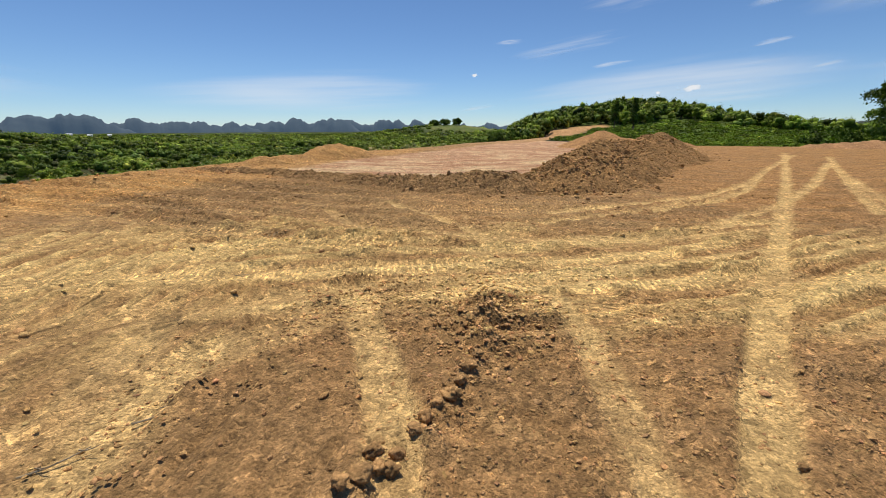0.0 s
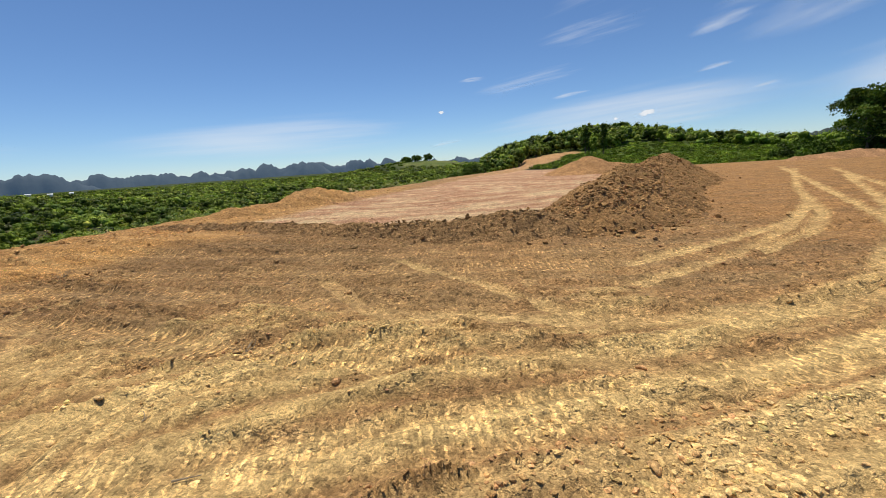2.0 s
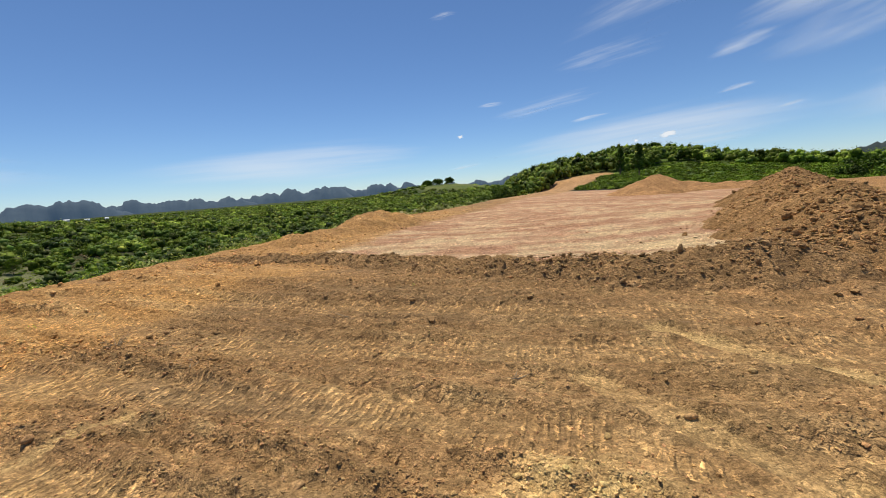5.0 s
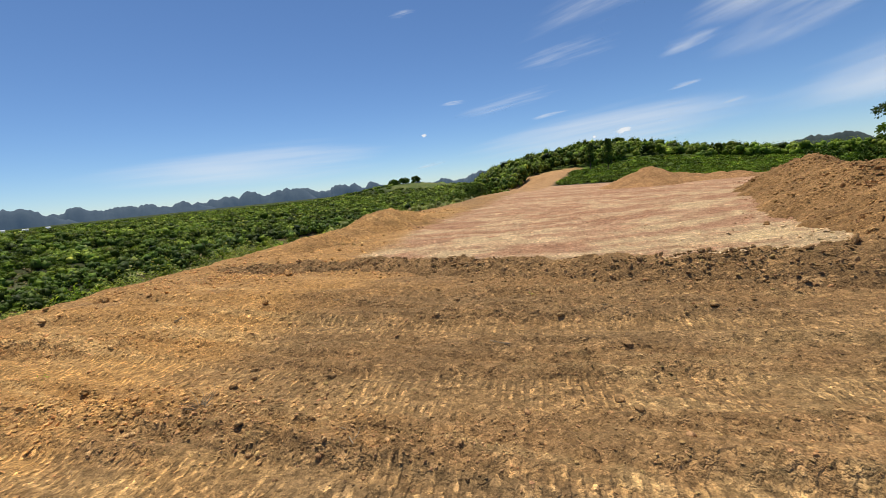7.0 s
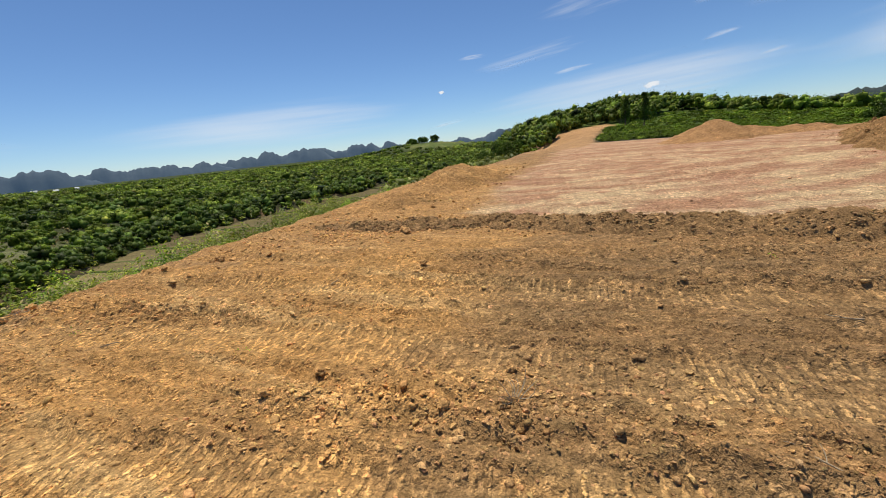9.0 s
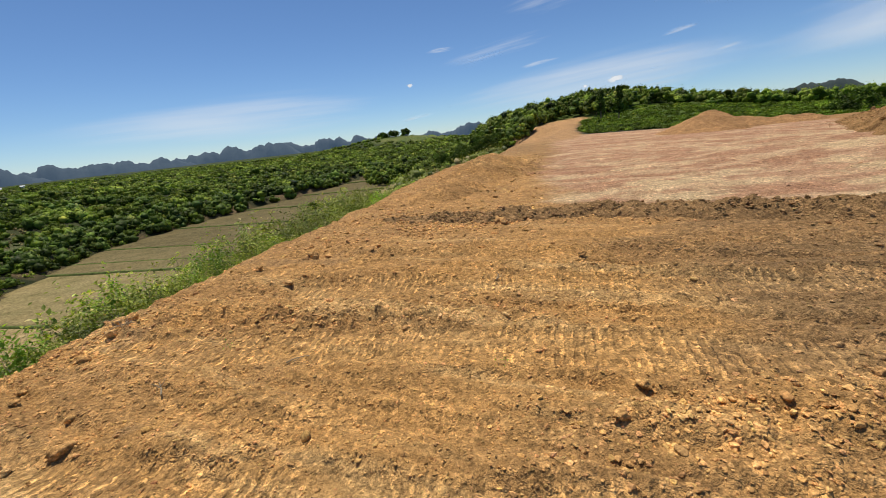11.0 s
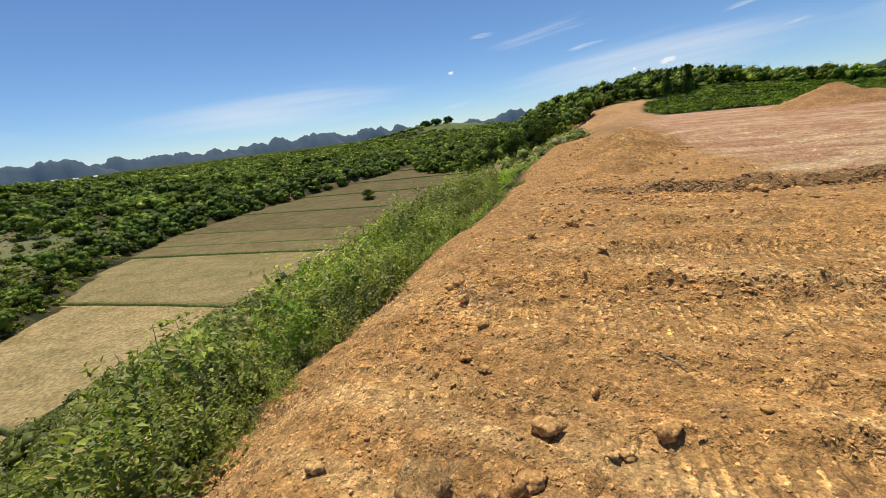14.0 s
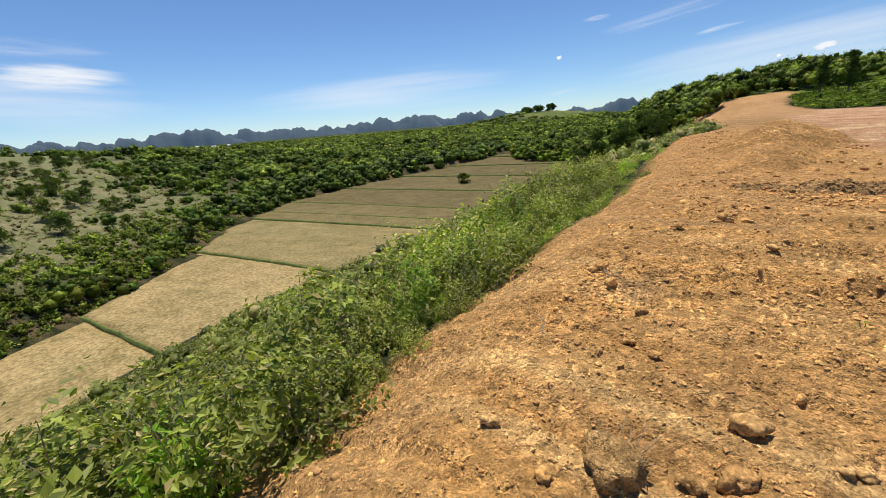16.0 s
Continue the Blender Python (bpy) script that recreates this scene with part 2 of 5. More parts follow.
# ---- shapes of the land ----
def perlin(x, y, seed=0):
    """Gradient noise in the plane, about -0.7 to 0.7."""
    xi, yi = np.floor(x).astype(np.int64), np.floor(y).astype(np.int64)
    xf, yf = x - xi, y - yi
    u, v = xf * xf * xf * (xf * (xf * 6 - 15) + 10), yf * yf * yf * (yf * (yf * 6 - 15) + 10)

    def g(i, j):
        h = (xi + i) * 374761393 + (yi + j) * 668265263 + seed * 974711
        h = (h ^ (h >> 13)) * 1274126177
        a = ((h ^ (h >> 16)) & 1023) * (2 * np.pi / 1024)
        return np.cos(a) * (xf - i) + np.sin(a) * (yf - j)

    a, b = g(0, 0), g(0, 1)
    a, b = a + u * (g(1, 0) - a), b + u * (g(1, 1) - b)
    return a + v * (b - a)


def fbm(x, y, n=4, seed=0, rough=0.5):
    out, amp = 0.0 * x, 1.0
    for k in range(n):
        out, amp, x, y = out + amp * perlin(x, y, seed + k), amp * rough, x * 2.03 + 7.1, y * 2.03 - 3.7
    return out


def smooth(v, a, b):
    k = np.clip((v - a) / (b - a), 0, 1)
    return k * k * (3 - 2 * k)


def along(x, y, line):
    """Distance to a polyline of (x, y, value), the length run along it and its value at the nearest place."""
    best, run, val, done = np.full(x.shape, 1e9), 0 * x, 0 * x, 0.0
    for (ax, ay, av), (bx, by, bv) in zip(line, line[1:]):
        ux, uy = bx - ax, by - ay
        size = math.hypot(ux, uy)
        k = np.clip(((x - ax) * ux + (y - ay) * uy) / size**2, 0, 1)
        d = np.hypot(x - ax - k * ux, y - ay - k * uy)
        near = d < best
        best, run, val = np.where(near, d, best), np.where(near, done + k * size, run), np.where(near, av + k * (bv - av), val)
        done += size
    return best, run, val


EDGE_Y = [-600, -60, 0, 6, 9, 11.5, 13, 15, 17, 20, 24.5, 32, 37, 42, 51, 60, 80, 108, 150, 220, 300, 4500]
EDGE_X = [-60, -30, -18.6, -16.7, -15.8, -15.2, -14.9, -14.4, -13.8, -12.8, -11.9, -9.6, -6.5, -4.5, -2, 3, 11, 21, 20, 22, 40, 900]
WEST_Y = [-600, 0, 20, 33, 51, 66, 90, 110, 148, 180, 214, 240, 300, 4500]
WEST_X = [-60, -58, -59, -61, -66, -74, -78, -72, -53, -41, -6, 12, 30, 300]
GREEN_X = [-400, -10, 7, 12, 18, 30, 40, 80, 4500]
GREEN_Y = [62, 61, 60, 52, 43, 40, 38, 33, 20]
CUT = [(-4, 48, 0), (2, 62, 0), (9.0, 84, 0), (18, 108, 0), (32, 138, 0)]
PILE = [(2.0, 12.3, 0.75), (3.2, 14.0, 1.1), (4.6, 17.0, 1.22), (6.8, 20.5, 1.12), (9.1, 23.8, 1.4), (11.5, 28.0, 0.9), (14.0, 32.5, 0.4)]
BERM = [(-12.2, 17.2, 0.12), (-10.6, 16.3, 0.2), (-8.3, 15.75, 0.22), (-5.5, 13.9, 0.3), (-3.3, 12.65, 0.33), (-1.4, 11.9, 0.42), (-0.2, 11.75, 0.55), (1.0, 11.9, 0.5), (2.0, 12.3, 0.6)]


def floor_z(y):
    return -14.0 + 0.012 * (np.clip(y, -50, 400) - 30)


def bank_slope(y):
    return np.interp(y, [0, 14, 30, 60, 90, 200, 400], [0.46, 0.45, 0.39, 0.36, 0.38, 0.44, 0.1])


def land(x, y):
    """The land without its small relief: plateau, bank, valley floor, hills."""
    s = np.interp(y, EDGE_Y, EDGE_X) - x + 0.25 * fbm(x * 0.8, y * 0.8, 3, 5)
    floor = floor_z(y)
    steep = bank_slope(y)
    drop = steep * (np.sqrt((s * 0.5 + np.abs(s) * 0.5) ** 2 + 0.12) - 0.346)
    drop = np.where(s > 0, drop + 0.25 * smooth(s, 0.2, 2.5), 0)
    top = 0.0 * x
    top = top + 10.0 * np.exp(-(((x - 62) / 42) ** 2) - ((y - 190) / 62) ** 2) + -2.5 * np.exp(-(((x - 150) / 62) ** 2) - ((y - 180) / 90) ** 2)
    top = top + 1.6 * np.exp(-(((x - 26) / 9) ** 2) - ((y - 112) / 26) ** 2)
    top = top + smooth(y, 70, 400) * 1.2 * fbm(x / 60, y / 60, 3, 9)
    top = top - 1.2 * smooth(y - np.interp(x, GREEN_X, GREEN_Y), 0, 10) * smooth(x, 12, 25)
    z = np.maximum(top - drop, floor - 0.5)
    w = np.interp(y, WEST_Y, WEST_X) - x
    rise = np.interp(y, [0, 98, 125, 150, 240, 300], [26, 24, 17.5, 12, 5.0, 4.0])
    hill = floor - 0.5 + 1.8 * smooth(w, -0.2, 3) + rise * (1 - np.exp(-np.maximum(w - 2, 0) / np.interp(y, [0, 90, 160], [75, 110, 120])))
    hill = hill + smooth(w, 8, 60) * 2.6 * fbm(x / 55, y / 55, 3, 21)
    hill = hill - smooth(w, 230, 520) * (rise - 4)
    z = np.where(w > 0, np.maximum(hill, top - drop), z)
    r = np.hypot(x, y)
    hills = 15.0 * np.exp(-(((x + 40) / 80) ** 2) - ((y - 560) / 90) ** 2) + 3 * smooth(fbm(x / 260, y / 260, 3, 33), -0.1, 0.6)
    z = z + smooth(r, 260, 480) * (-9.5 + hills - z)
    z = z + smooth(r, 1200, 2200) * (-12 - z)
    return z


def heap(x, y, line, slope, seed):
    d, run, top = along(x, y, line)
    return top * (1 + 0.25 * fbm(run * 0.9, 0 * run, 2, seed)) - slope * np.sqrt(d * d + 0.06) + 0.12 * slope + 0.10 * fbm(x * 2.2, y * 2.2, 4, seed, 0.6)


# Tracks of machines: line, half width, depth, strength of the tread bars, dust.
TRACKS = [
    ([(-15, 11.9, 0), (-11.3, 11.15, 0), (-9.5, 10.6, 0), (-7.5, 9.9, 0), (-5.6, 9.45, 0), (-3.9, 9.2, 0), (-1.2, 8.9, 0), (2.5, 8.9, 0)], 0.3, 0.02, 1.0, 0.1),
    ([(-14, 10.0, 0), (-11.3, 9.4, 0), (-9.5, 9.0, 0), (-7.5, 8.7, 0), (-5.6, 8.3, 0), (-3.2, 7.7, 0), (-1, 6.9, 0), (1.5, 6.4, 0), (4, 6.3, 0)], 0.3, 0.02, 1.0, 0.1),
    ([(-13, 13.0, 0), (-10, 12.3, 0), (-6.3, 11.1, 0), (-3, 10.3, 0), (1, 9.9, 0), (3, 10, 0)], 0.28, 0.02, 0.8, 0.1),
    ([(-12.5, 8.9, 0), (-10.5, 8.3, 0), (-8, 7.6, 0), (-5.4, 6.9, 0), (-3.4, 6.2, 0), (-1.4, 5.9, 0), (1.4, 5.6, 0)], 0.28, 0.025, 1.0, 0.2),
    ([(-7, 4.1, 0), (-4.5, 4.3, 0), (-2.2, 4.75, 0), (0.4, 5.3, 0), (2.4, 5.9, 0)], 0.27, 0.03, 0.8, 0.5),
    ([(-6.5, 2.9, 0), (-4.5, 3.2, 0), (-2.2, 3.75, 0), (-0.4, 4.3, 0), (1.6, 4.8, 0), (4.5, 5.1, 0)], 0.27, 0.03, 0.8, 0.5),
    ([(-3.0, 1.2, 0), (-2.4, 2.3, 0), (-1.8, 3.2, 0), (-0.9, 4.2, 0)], 0.26, 0.02, 0.9, 0.35),
    ([(0.7, 0.6, 0), (0.85, 2.5, 0), (1.1, 4.4, 0)], 0.26, 0.02, 0.9, 0.1),
    ([(-1.5, 4.3, 0), (-0.91, 3.13, 0), (-0.55, 2.2, 0), (-0.35, 1.4, 0)], 0.17, 0.02, 0.0, 0.8),
    ([(-2.95, 3.1, 0), (-2.4, 2.4, 0), (-2.0, 1.8, 0)], 0.2, 0.015, 0.3, 0.6),
    ([(0.8, 1.5, 0), (0.84, 2.5, 0), (0.8, 3.6, 0), (0.7, 4.3, 0)], 0.13, 0.015, 0.0, 0.8),
    ([(-2.0, 1.2, 0), (-2.2, 2.1, 0), (-2.2, 2.9, 0)], 0.2, 0.015, 0.5, 0.85),
    ([(1.2, 1.7, 0), (2.2, 3.4, 0), (3.4, 5.2, 0), (5.1, 7.75, 0), (9, 13.6, 0), (14.1, 21.5, 0), (20.5, 31.5, 0)], 0.15, 0.02, 0.0, 1.0),
    ([(1.4, 8.8, 0), (2.6, 9.4, 0), (4.3, 10.4, 0), (6, 11.6, 0), (8.4, 14.2, 0), (11, 17.9, 0), (18.9, 28.2, 0)], 0.15, 0.02, 0.0, 0.95),
    ([(3.5, 9.0, 0), (5.2, 10.2, 0), (7.0, 12.1, 0), (8.8, 14.7, 0)], 0.14, 0.02, 0.0, 0.85),
    ([(4.0, 7.8, 0), (6.6, 10.0, 0), (9.85, 13.7, 0), (16.1, 21.7, 0)], 0.15, 0.02, 0.0, 0.95),
    ([(7.2, 7.5, 0), (9.5, 11.0, 0), (12.5, 16.0, 0), (16.3, 21.9, 0)], 0.14, 0.02, 0.0, 0.85),
    ([(-2.3, 7.2, 0), (-0.3, 6.65, 0), (2.3, 6.6, 0), (5.1, 7.6, 0)], 0.17, 0.02, 0.0, 0.7),
    ([(-3.3, 8.6, 0), (-2.4, 7.3, 0), (-1.9, 6.8, 0), (-1.0, 6.2, 0), (0.5, 5.4, 0)], 0.15, 0.02, 0.0, 0.4),
    ([(-5.9, 4.86, 0), (-6.98, 5.83, 0), (-7.6, 6.84, 0), (-7.5, 7.7, 0), (-7.1, 8.2, 0)], 0.07, 0.015, 0.0, 0.65),
    ([(-6.6, 7.2, 0), (-6.1, 6.5, 0), (-5.47, 6.04, 0), (-4.54, 5.86, 0), (-3.4, 5.9, 0)], 0.07, 0.015, 0.0, 0.85),
    ([(-2.3, 9.7, 0), (-1.36, 8.5, 0), (-0.62, 7.56, 0), (0.0, 6.7, 0)], 0.13, 0.02, 0.0, 0.75),
    ([(4.14, 6.38, 0), (2.4, 5.43, 0), (0.93, 5.02, 0), (-0.4, 4.67, 0), (-1.8, 4.25, 0), (-2.66, 3.75, 0)], 0.12, 0.02, 0.0, 0.85),
    ([(5.1, 8.09, 0), (3.21, 7.32, 0), (1.24, 6.67, 0), (-0.28, 6.6, 0)], 0.12, 0.02, 0.0, 0.85),
    ([(1.02, 7.72, 0), (2.99, 8.89, 0), (4.94, 10.48, 0), (7.47, 13.2, 0)], 0.13, 0.02, 0.0, 0.8),
    ([(7.76, 9.02, 0), (10.53, 13.21, 0), (19.88, 26.83, 0)], 0.15, 0.02, 0.0, 0.9),
]
# Low ridges of loose soil that a blade left: line with height.
RIDGES = [
    [(-14.6, 12.6, 0.05), (-13, 12.15, 0.07), (-11.7, 11.75, 0.06), (-10.4, 11.5, 0.03)],
    [(-13.9, 13.5, 0.03), (-12.9, 13.3, 0.05), (-11, 12.8, 0.03), (-7, 11.6, 0.04), (-3, 10.9, 0.03)],
    [(-13.6, 14.9, 0.04), (-12, 14.3, 0.05), (-9, 13.3, 0.04), (-5, 12.2, 0.04), (-1, 11.2, 0.05)],
    [(-10.2, 10.0, 0.02), (-9.2, 9.75, 0.05), (-8.0, 9.3, 0.04), (-6.2, 8.9, 0.02)],
    [(-0.72, 1.6, 0.03), (-0.45, 2.2, 0.04), (-0.2, 2.55, 0.05), (-0.05, 2.9, 0.04), (0.0, 3.7, 0.09), (0.1, 4.4, 0.03)],
    [(-4.2, 5.3, 0.02), (-3.4, 6.0, 0.05), (-2.0, 6.1, 0.03), (-0.6, 5.6, 0.04), (1, 5.2, 0.02)],
    [(-4.3, 7.6, 0.02), (-3.7, 7.3, 0.035), (-2.5, 6.63, 0.045), (-1.7, 6.27, 0.05), (-0.9, 6.18, 0.04), (0.3, 6.0, 0.02)],
    [(-8, 8.0, 0.03), (-6.4, 8.0, 0.03), (-5.2, 7.5, 0.04), (-4.4, 7.2, 0.02)],
]


def weed_line(y):
    """How far below the plateau's rim the weeds begin."""
    return np.interp(y, [9.5, 11, 13, 15, 17, 20, 28, 36], [2.5, 1.95, 1.5, 0.95, 0.7, 0.45, 0.1, 0.3])


def sand_run(x, y):
    """Across the ruts of the yellow sand belt: constant along each rut."""
    return y - np.interp(x, [-9, -5, -3, -1.5, 0, 2.4, 4.1, 6, 12], [-3.4, -1.75, -0.7, 0, 0.25, 0.95, 1.9, 3.0, 6.5])


def zones(x, y):
    """Base colour of the soil and of the ground under plants at places of the plan."""
    def c(r, g, b):
        return np.array([r, g, b])[None, :] * np.ones((x.size, 1))

    def over(a, b, k):
        return a + (b - a) * np.clip(k, 0, 1)[:, None]

    n1, n2 = fbm(x * 0.45, y * 0.8, 4, 41, 0.6), fbm(x * 0.3 + 0.1 * y, (y + 0.22 * x - 0.012 * np.clip(x, -20, 20) ** 2) * 1.9, 5, 42, 0.62)
    n3 = fbm(x * 2.1, y * 2.1, 3, 43, 0.6)
    n4 = fbm((x + 0.4 * y) * 0.2, (y - 0.25 * x) * 0.55, 5, 47, 0.6)
    s = np.interp(y, EDGE_Y, EDGE_X) - x
    col = c(0.335, 0.196, 0.083)
    # grey-brown middle, yellow sand belt, orange rim
    col = over(col, c(0.285, 0.18, 0.084), smooth(n2, -0.15, 0.42))
    col = over(col, c(0.43, 0.29, 0.13), smooth(-n2 + 0.5 * n3, 0.25, 0.65) * 0.75)
    belt = smooth(y + 0.5 * n1, 3.0, 4.4) * (1 - smooth(y + 1.2 * n1 - 0.05 * x, 6.0, 7.8)) * smooth(x, -9.5, -6.0) * (1 - smooth(x, 5, 10))
    left = smooth(-x + n1, 2.2, 3.6) * (1 - smooth(-x, 7, 9)) * (1 - smooth(y, 5, 8)) * 0.6
    q = sand_run(x, y)
    n5 = fbm(x * 0.15, q * 3.1, 4, 48, 0.6)
    sand = np.maximum(belt, left)
    # sand streaks; rut lows darkened, crests lightened along the relief, adding shading by colour
    col = over(col, c(0.5, 0.335, 0.137), sand * (0.35 + 0.65 * smooth(n5, -0.3, 0.05)))
    col = over(col, c(0.63, 0.45, 0.19), sand * smooth(n5 + 0.15 * n3, 0.04, 0.26) * 0.95)
    col = over(col, c(0.36, 0.215, 0.09), sand * smooth(-n5 + 0.15 * n3, 0.06, 0.28) * 0.95)
    fore = (1 - smooth(y + 0.6 * n1, 2.9, 3.8)) * smooth(x + n1, -2.9, -1.8)
    col = over(col, c(0.32, 0.19, 0.082), fore * 0.6)
    col = over(col, c(0.27, 0.168, 0.075), smooth(y + 0.6 * n1, 8.5, 10) * (1 - smooth(y, 14, 16)) * smooth(x + n1, -14, -11) * (1 - smooth(x, -3, 0)) * 0.4)
    col = over(col, c(0.235, 0.15, 0.07), smooth(y + 0.8 * n1, 6.4, 8.0) * (1 - smooth(y + n1, 11.5, 13.5)) * smooth(x + 1.5 * n1, -10.5, -8.0) * (1 - smooth(x, -2.5, 0)) * 0.48 * (0.6 + 0.4 * smooth(n2, -0.2, 0.3)))
    col = over(col, c(0.42, 0.275, 0.12), smooth(y + n1, 6.6, 7.6) * (1 - smooth(y + n1, 9.2, 10.5)) * smooth(x + n1, -6.5, -4.5) * (1 - smooth(x, 1, 3)) * 0.4 * smooth(n2, -0.35, 0.15))
    # churned dark patches
    for cx, cy, sx, sy, k in ((0.0, 3.75, 0.55, 0.6, 0.95), (-1.55, 3.9, 0.25, 0.35, 0.8), (-0.95, 4.15, 0.18, 0.35, 0.8), (-2.3, 3.35, 0.8, 0.22, 0.6), (-1.6, 2.3, 0.32, 0.6, 0.85), (-3.2, 2.55, 0.4, 0.22, 0.8), (-2.8, 3.1, 0.35, 0.16, 0.7), (-0.95, 2.0, 0.14, 0.5, 0.5), (0.35, 2.6, 0.3, 0.9, 0.5), (-3.4, 6.2, 0.7, 0.3, 0.7), (-0.4, 5.75, 0.9, 0.16, 0.7), (-1.6, 5.35, 0.5, 0.12, 0.6)):
        col = over(col, c(0.215, 0.13, 0.056), k * np.exp(-(((x - cx) / sx) ** 2) - ((y - cy) / sy) ** 2) * (0.8 + n3))
    rim = smooth(-x + 0.16 * y + 1.6 * n1, 8.6, 12.4) * (1 - smooth(y, 30, 40))
    col = over(col, c(0.465, 0.265, 0.094), rim * (0.6 + 0.4 * smooth(n1, -0.4, 0.3)))
    col = over(col, c(0.56, 0.365, 0.155), rim * smooth(n2, 0.05, 0.5) * 0.7)
    col = over(col, c(0.29, 0.19, 0.095), rim * smooth(n1 - 0.3 * n3, 0.28, 0.55) * 0.6 * smooth(s + 3.5, 0, 2))
    col = over(col, c(0.41, 0.235, 0.092), smooth(y + n1, 13.5, 16) * (1 - smooth(y, 30, 40)) * (1 - smooth(x, -9, -6)) * (0.4 + 0.5 * smooth(n3, -0.3, 0.3)))
    east = smooth(x + 0.6 * n1, 3.5, 6.5) * smooth(y, 6, 10)
    col = over(col, over(c(0.36, 0.2, 0.078), c(0.3, 0.175, 0.075), smooth(n2, -0.2, 0.4)), east * 0.85)
    # levelled pad of pink clay
    front = np.interp(x, [-11, -8.3, -5.5, -3.3, -1.4, 1.0, 6], [18, 16.2, 14.3, 13.0, 12.3, 12.3, 16])
    pad = smooth(y - front + 0.4 * n1, 0.0, 0.8) * smooth(x - np.interp(y, [12, 16, 24, 34, 60], [-10, -9.4, -7.6, -4, 4]) + 0.8 * n1, 0, 1.2)
    pad = pad * (1 - smooth(x - np.interp(y, [12, 17, 24, 40, 60], [2.5, 4.6, 9, 18, 20]), 0, 1.5))
    pink = over(c(0.43, 0.255, 0.15), c(0.48, 0.345, 0.19), smooth(n4 - 0.08 * (y - front) + 0.45, 0.1, 0.5))
    pink = over(pink, c(0.40, 0.215, 0.125), smooth(n1 + 0.3 * n2, 0.15, 0.5) * 0.7)
    pink = over(pink, c(0.57, 0.43, 0.25), smooth(n4 + 0.3 * n3 + 0.28 - 0.02 * (y - front), 0.1, 0.4) * 0.8)
    pink = over(pink, c(0.36, 0.2, 0.11), smooth(-n4 + 0.4 * n3, 0.25, 0.6) * 0.7)
    turn = fbm((np.hypot(x + 3.0, y - 27.0) + 0.8 * n1) * 1.1, 0.12 * (x + y), 3, 49, 0.55)
    pink = over(pink, c(0.58, 0.42, 0.25), smooth(turn, 0.05, 0.32) * 0.6)
    pink = over(pink, c(0.35, 0.185, 0.105), smooth(-turn + 0.2 * n3, 0.1, 0.36) * 0.55)
    pink = over(pink, c(0.68, 0.52, 0.28), np.exp(-(((x - 0.2) / 1.3) ** 2) - ((y - 14.9 - 0.2 * x) / 0.35) ** 2) * (0.8 + n3))
    col = over(col, pink, pad)
    # grey dust on the bank's shoulder
    col = over(col, c(0.43, 0.265, 0.11), smooth(s, 0.2, 1.0) * 0.5)
    # ground under plants, darkened in colour to stand for shade in their gaps
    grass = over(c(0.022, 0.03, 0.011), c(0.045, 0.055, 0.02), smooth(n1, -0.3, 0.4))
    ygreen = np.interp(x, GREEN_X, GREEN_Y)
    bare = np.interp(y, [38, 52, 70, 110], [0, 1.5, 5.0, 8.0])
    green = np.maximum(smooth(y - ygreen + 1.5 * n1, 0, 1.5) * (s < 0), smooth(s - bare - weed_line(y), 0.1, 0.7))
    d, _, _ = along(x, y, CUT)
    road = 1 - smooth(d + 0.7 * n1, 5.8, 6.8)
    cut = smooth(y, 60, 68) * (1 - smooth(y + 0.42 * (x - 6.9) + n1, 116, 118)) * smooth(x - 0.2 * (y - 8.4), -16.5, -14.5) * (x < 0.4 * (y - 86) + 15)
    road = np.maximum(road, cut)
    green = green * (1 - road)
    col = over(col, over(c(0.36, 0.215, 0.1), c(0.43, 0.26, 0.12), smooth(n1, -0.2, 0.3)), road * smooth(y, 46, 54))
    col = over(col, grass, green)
    col = over(col, over(c(0.055, 0.09, 0.014), c(0.085, 0.13, 0.02), smooth(n3, -0.3, 0.3)), (s < -4) * smooth(y - ygreen, 5, 9) * (y < 160) * (1 - road) * smooth(x, 20, 26))
    w = np.interp(y, WEST_Y, WEST_X) - x
    pale = smooth(w, 2, 10) * (1 - smooth(y + 30 * n1 - 0.35 * (w - 40), 76, 108)) * (x < -30)
    col = over(col, over(c(0.17, 0.185, 0.085), c(0.28, 0.25, 0.145), smooth(n1 + n3 * 0.4, -0.1, 0.5)), pale * 0.9)
    scar = smooth(w, 0.0, 0.6) * (1 - smooth(w, 3.2, 4.6)) * (x < 10)
    col = over(col, c(0.16, 0.11, 0.06), scar * smooth(n1, -0.35, 0.1) * 0.9)
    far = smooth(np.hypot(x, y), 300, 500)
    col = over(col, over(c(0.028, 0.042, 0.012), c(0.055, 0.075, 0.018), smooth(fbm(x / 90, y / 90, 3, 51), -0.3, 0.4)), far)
    meadow = np.exp(-(((x + 25) / 55) ** 2) - ((y - 545) / 70) ** 2)
    col = over(col, over(c(0.075, 0.11, 0.024), c(0.13, 0.145, 0.04), smooth(fbm(x / 25, y / 25, 4, 52), -0.3, 0.4)), smooth(meadow, 0.3, 0.55))
    return col


def relief(x, y):
    """Relief where the plateau is near; nothing elsewhere."""
    s = np.interp(y, EDGE_Y, EDGE_X) - x
    some = (np.hypot((x + 6) / 2.2, y - 8) < 40) & (s < 6)
    outs = [np.zeros(x.shape) for _ in range(4)]
    if some.any():
        for out, got in zip(outs, near_relief(x[some], y[some])):
            out[some] = got
    return outs


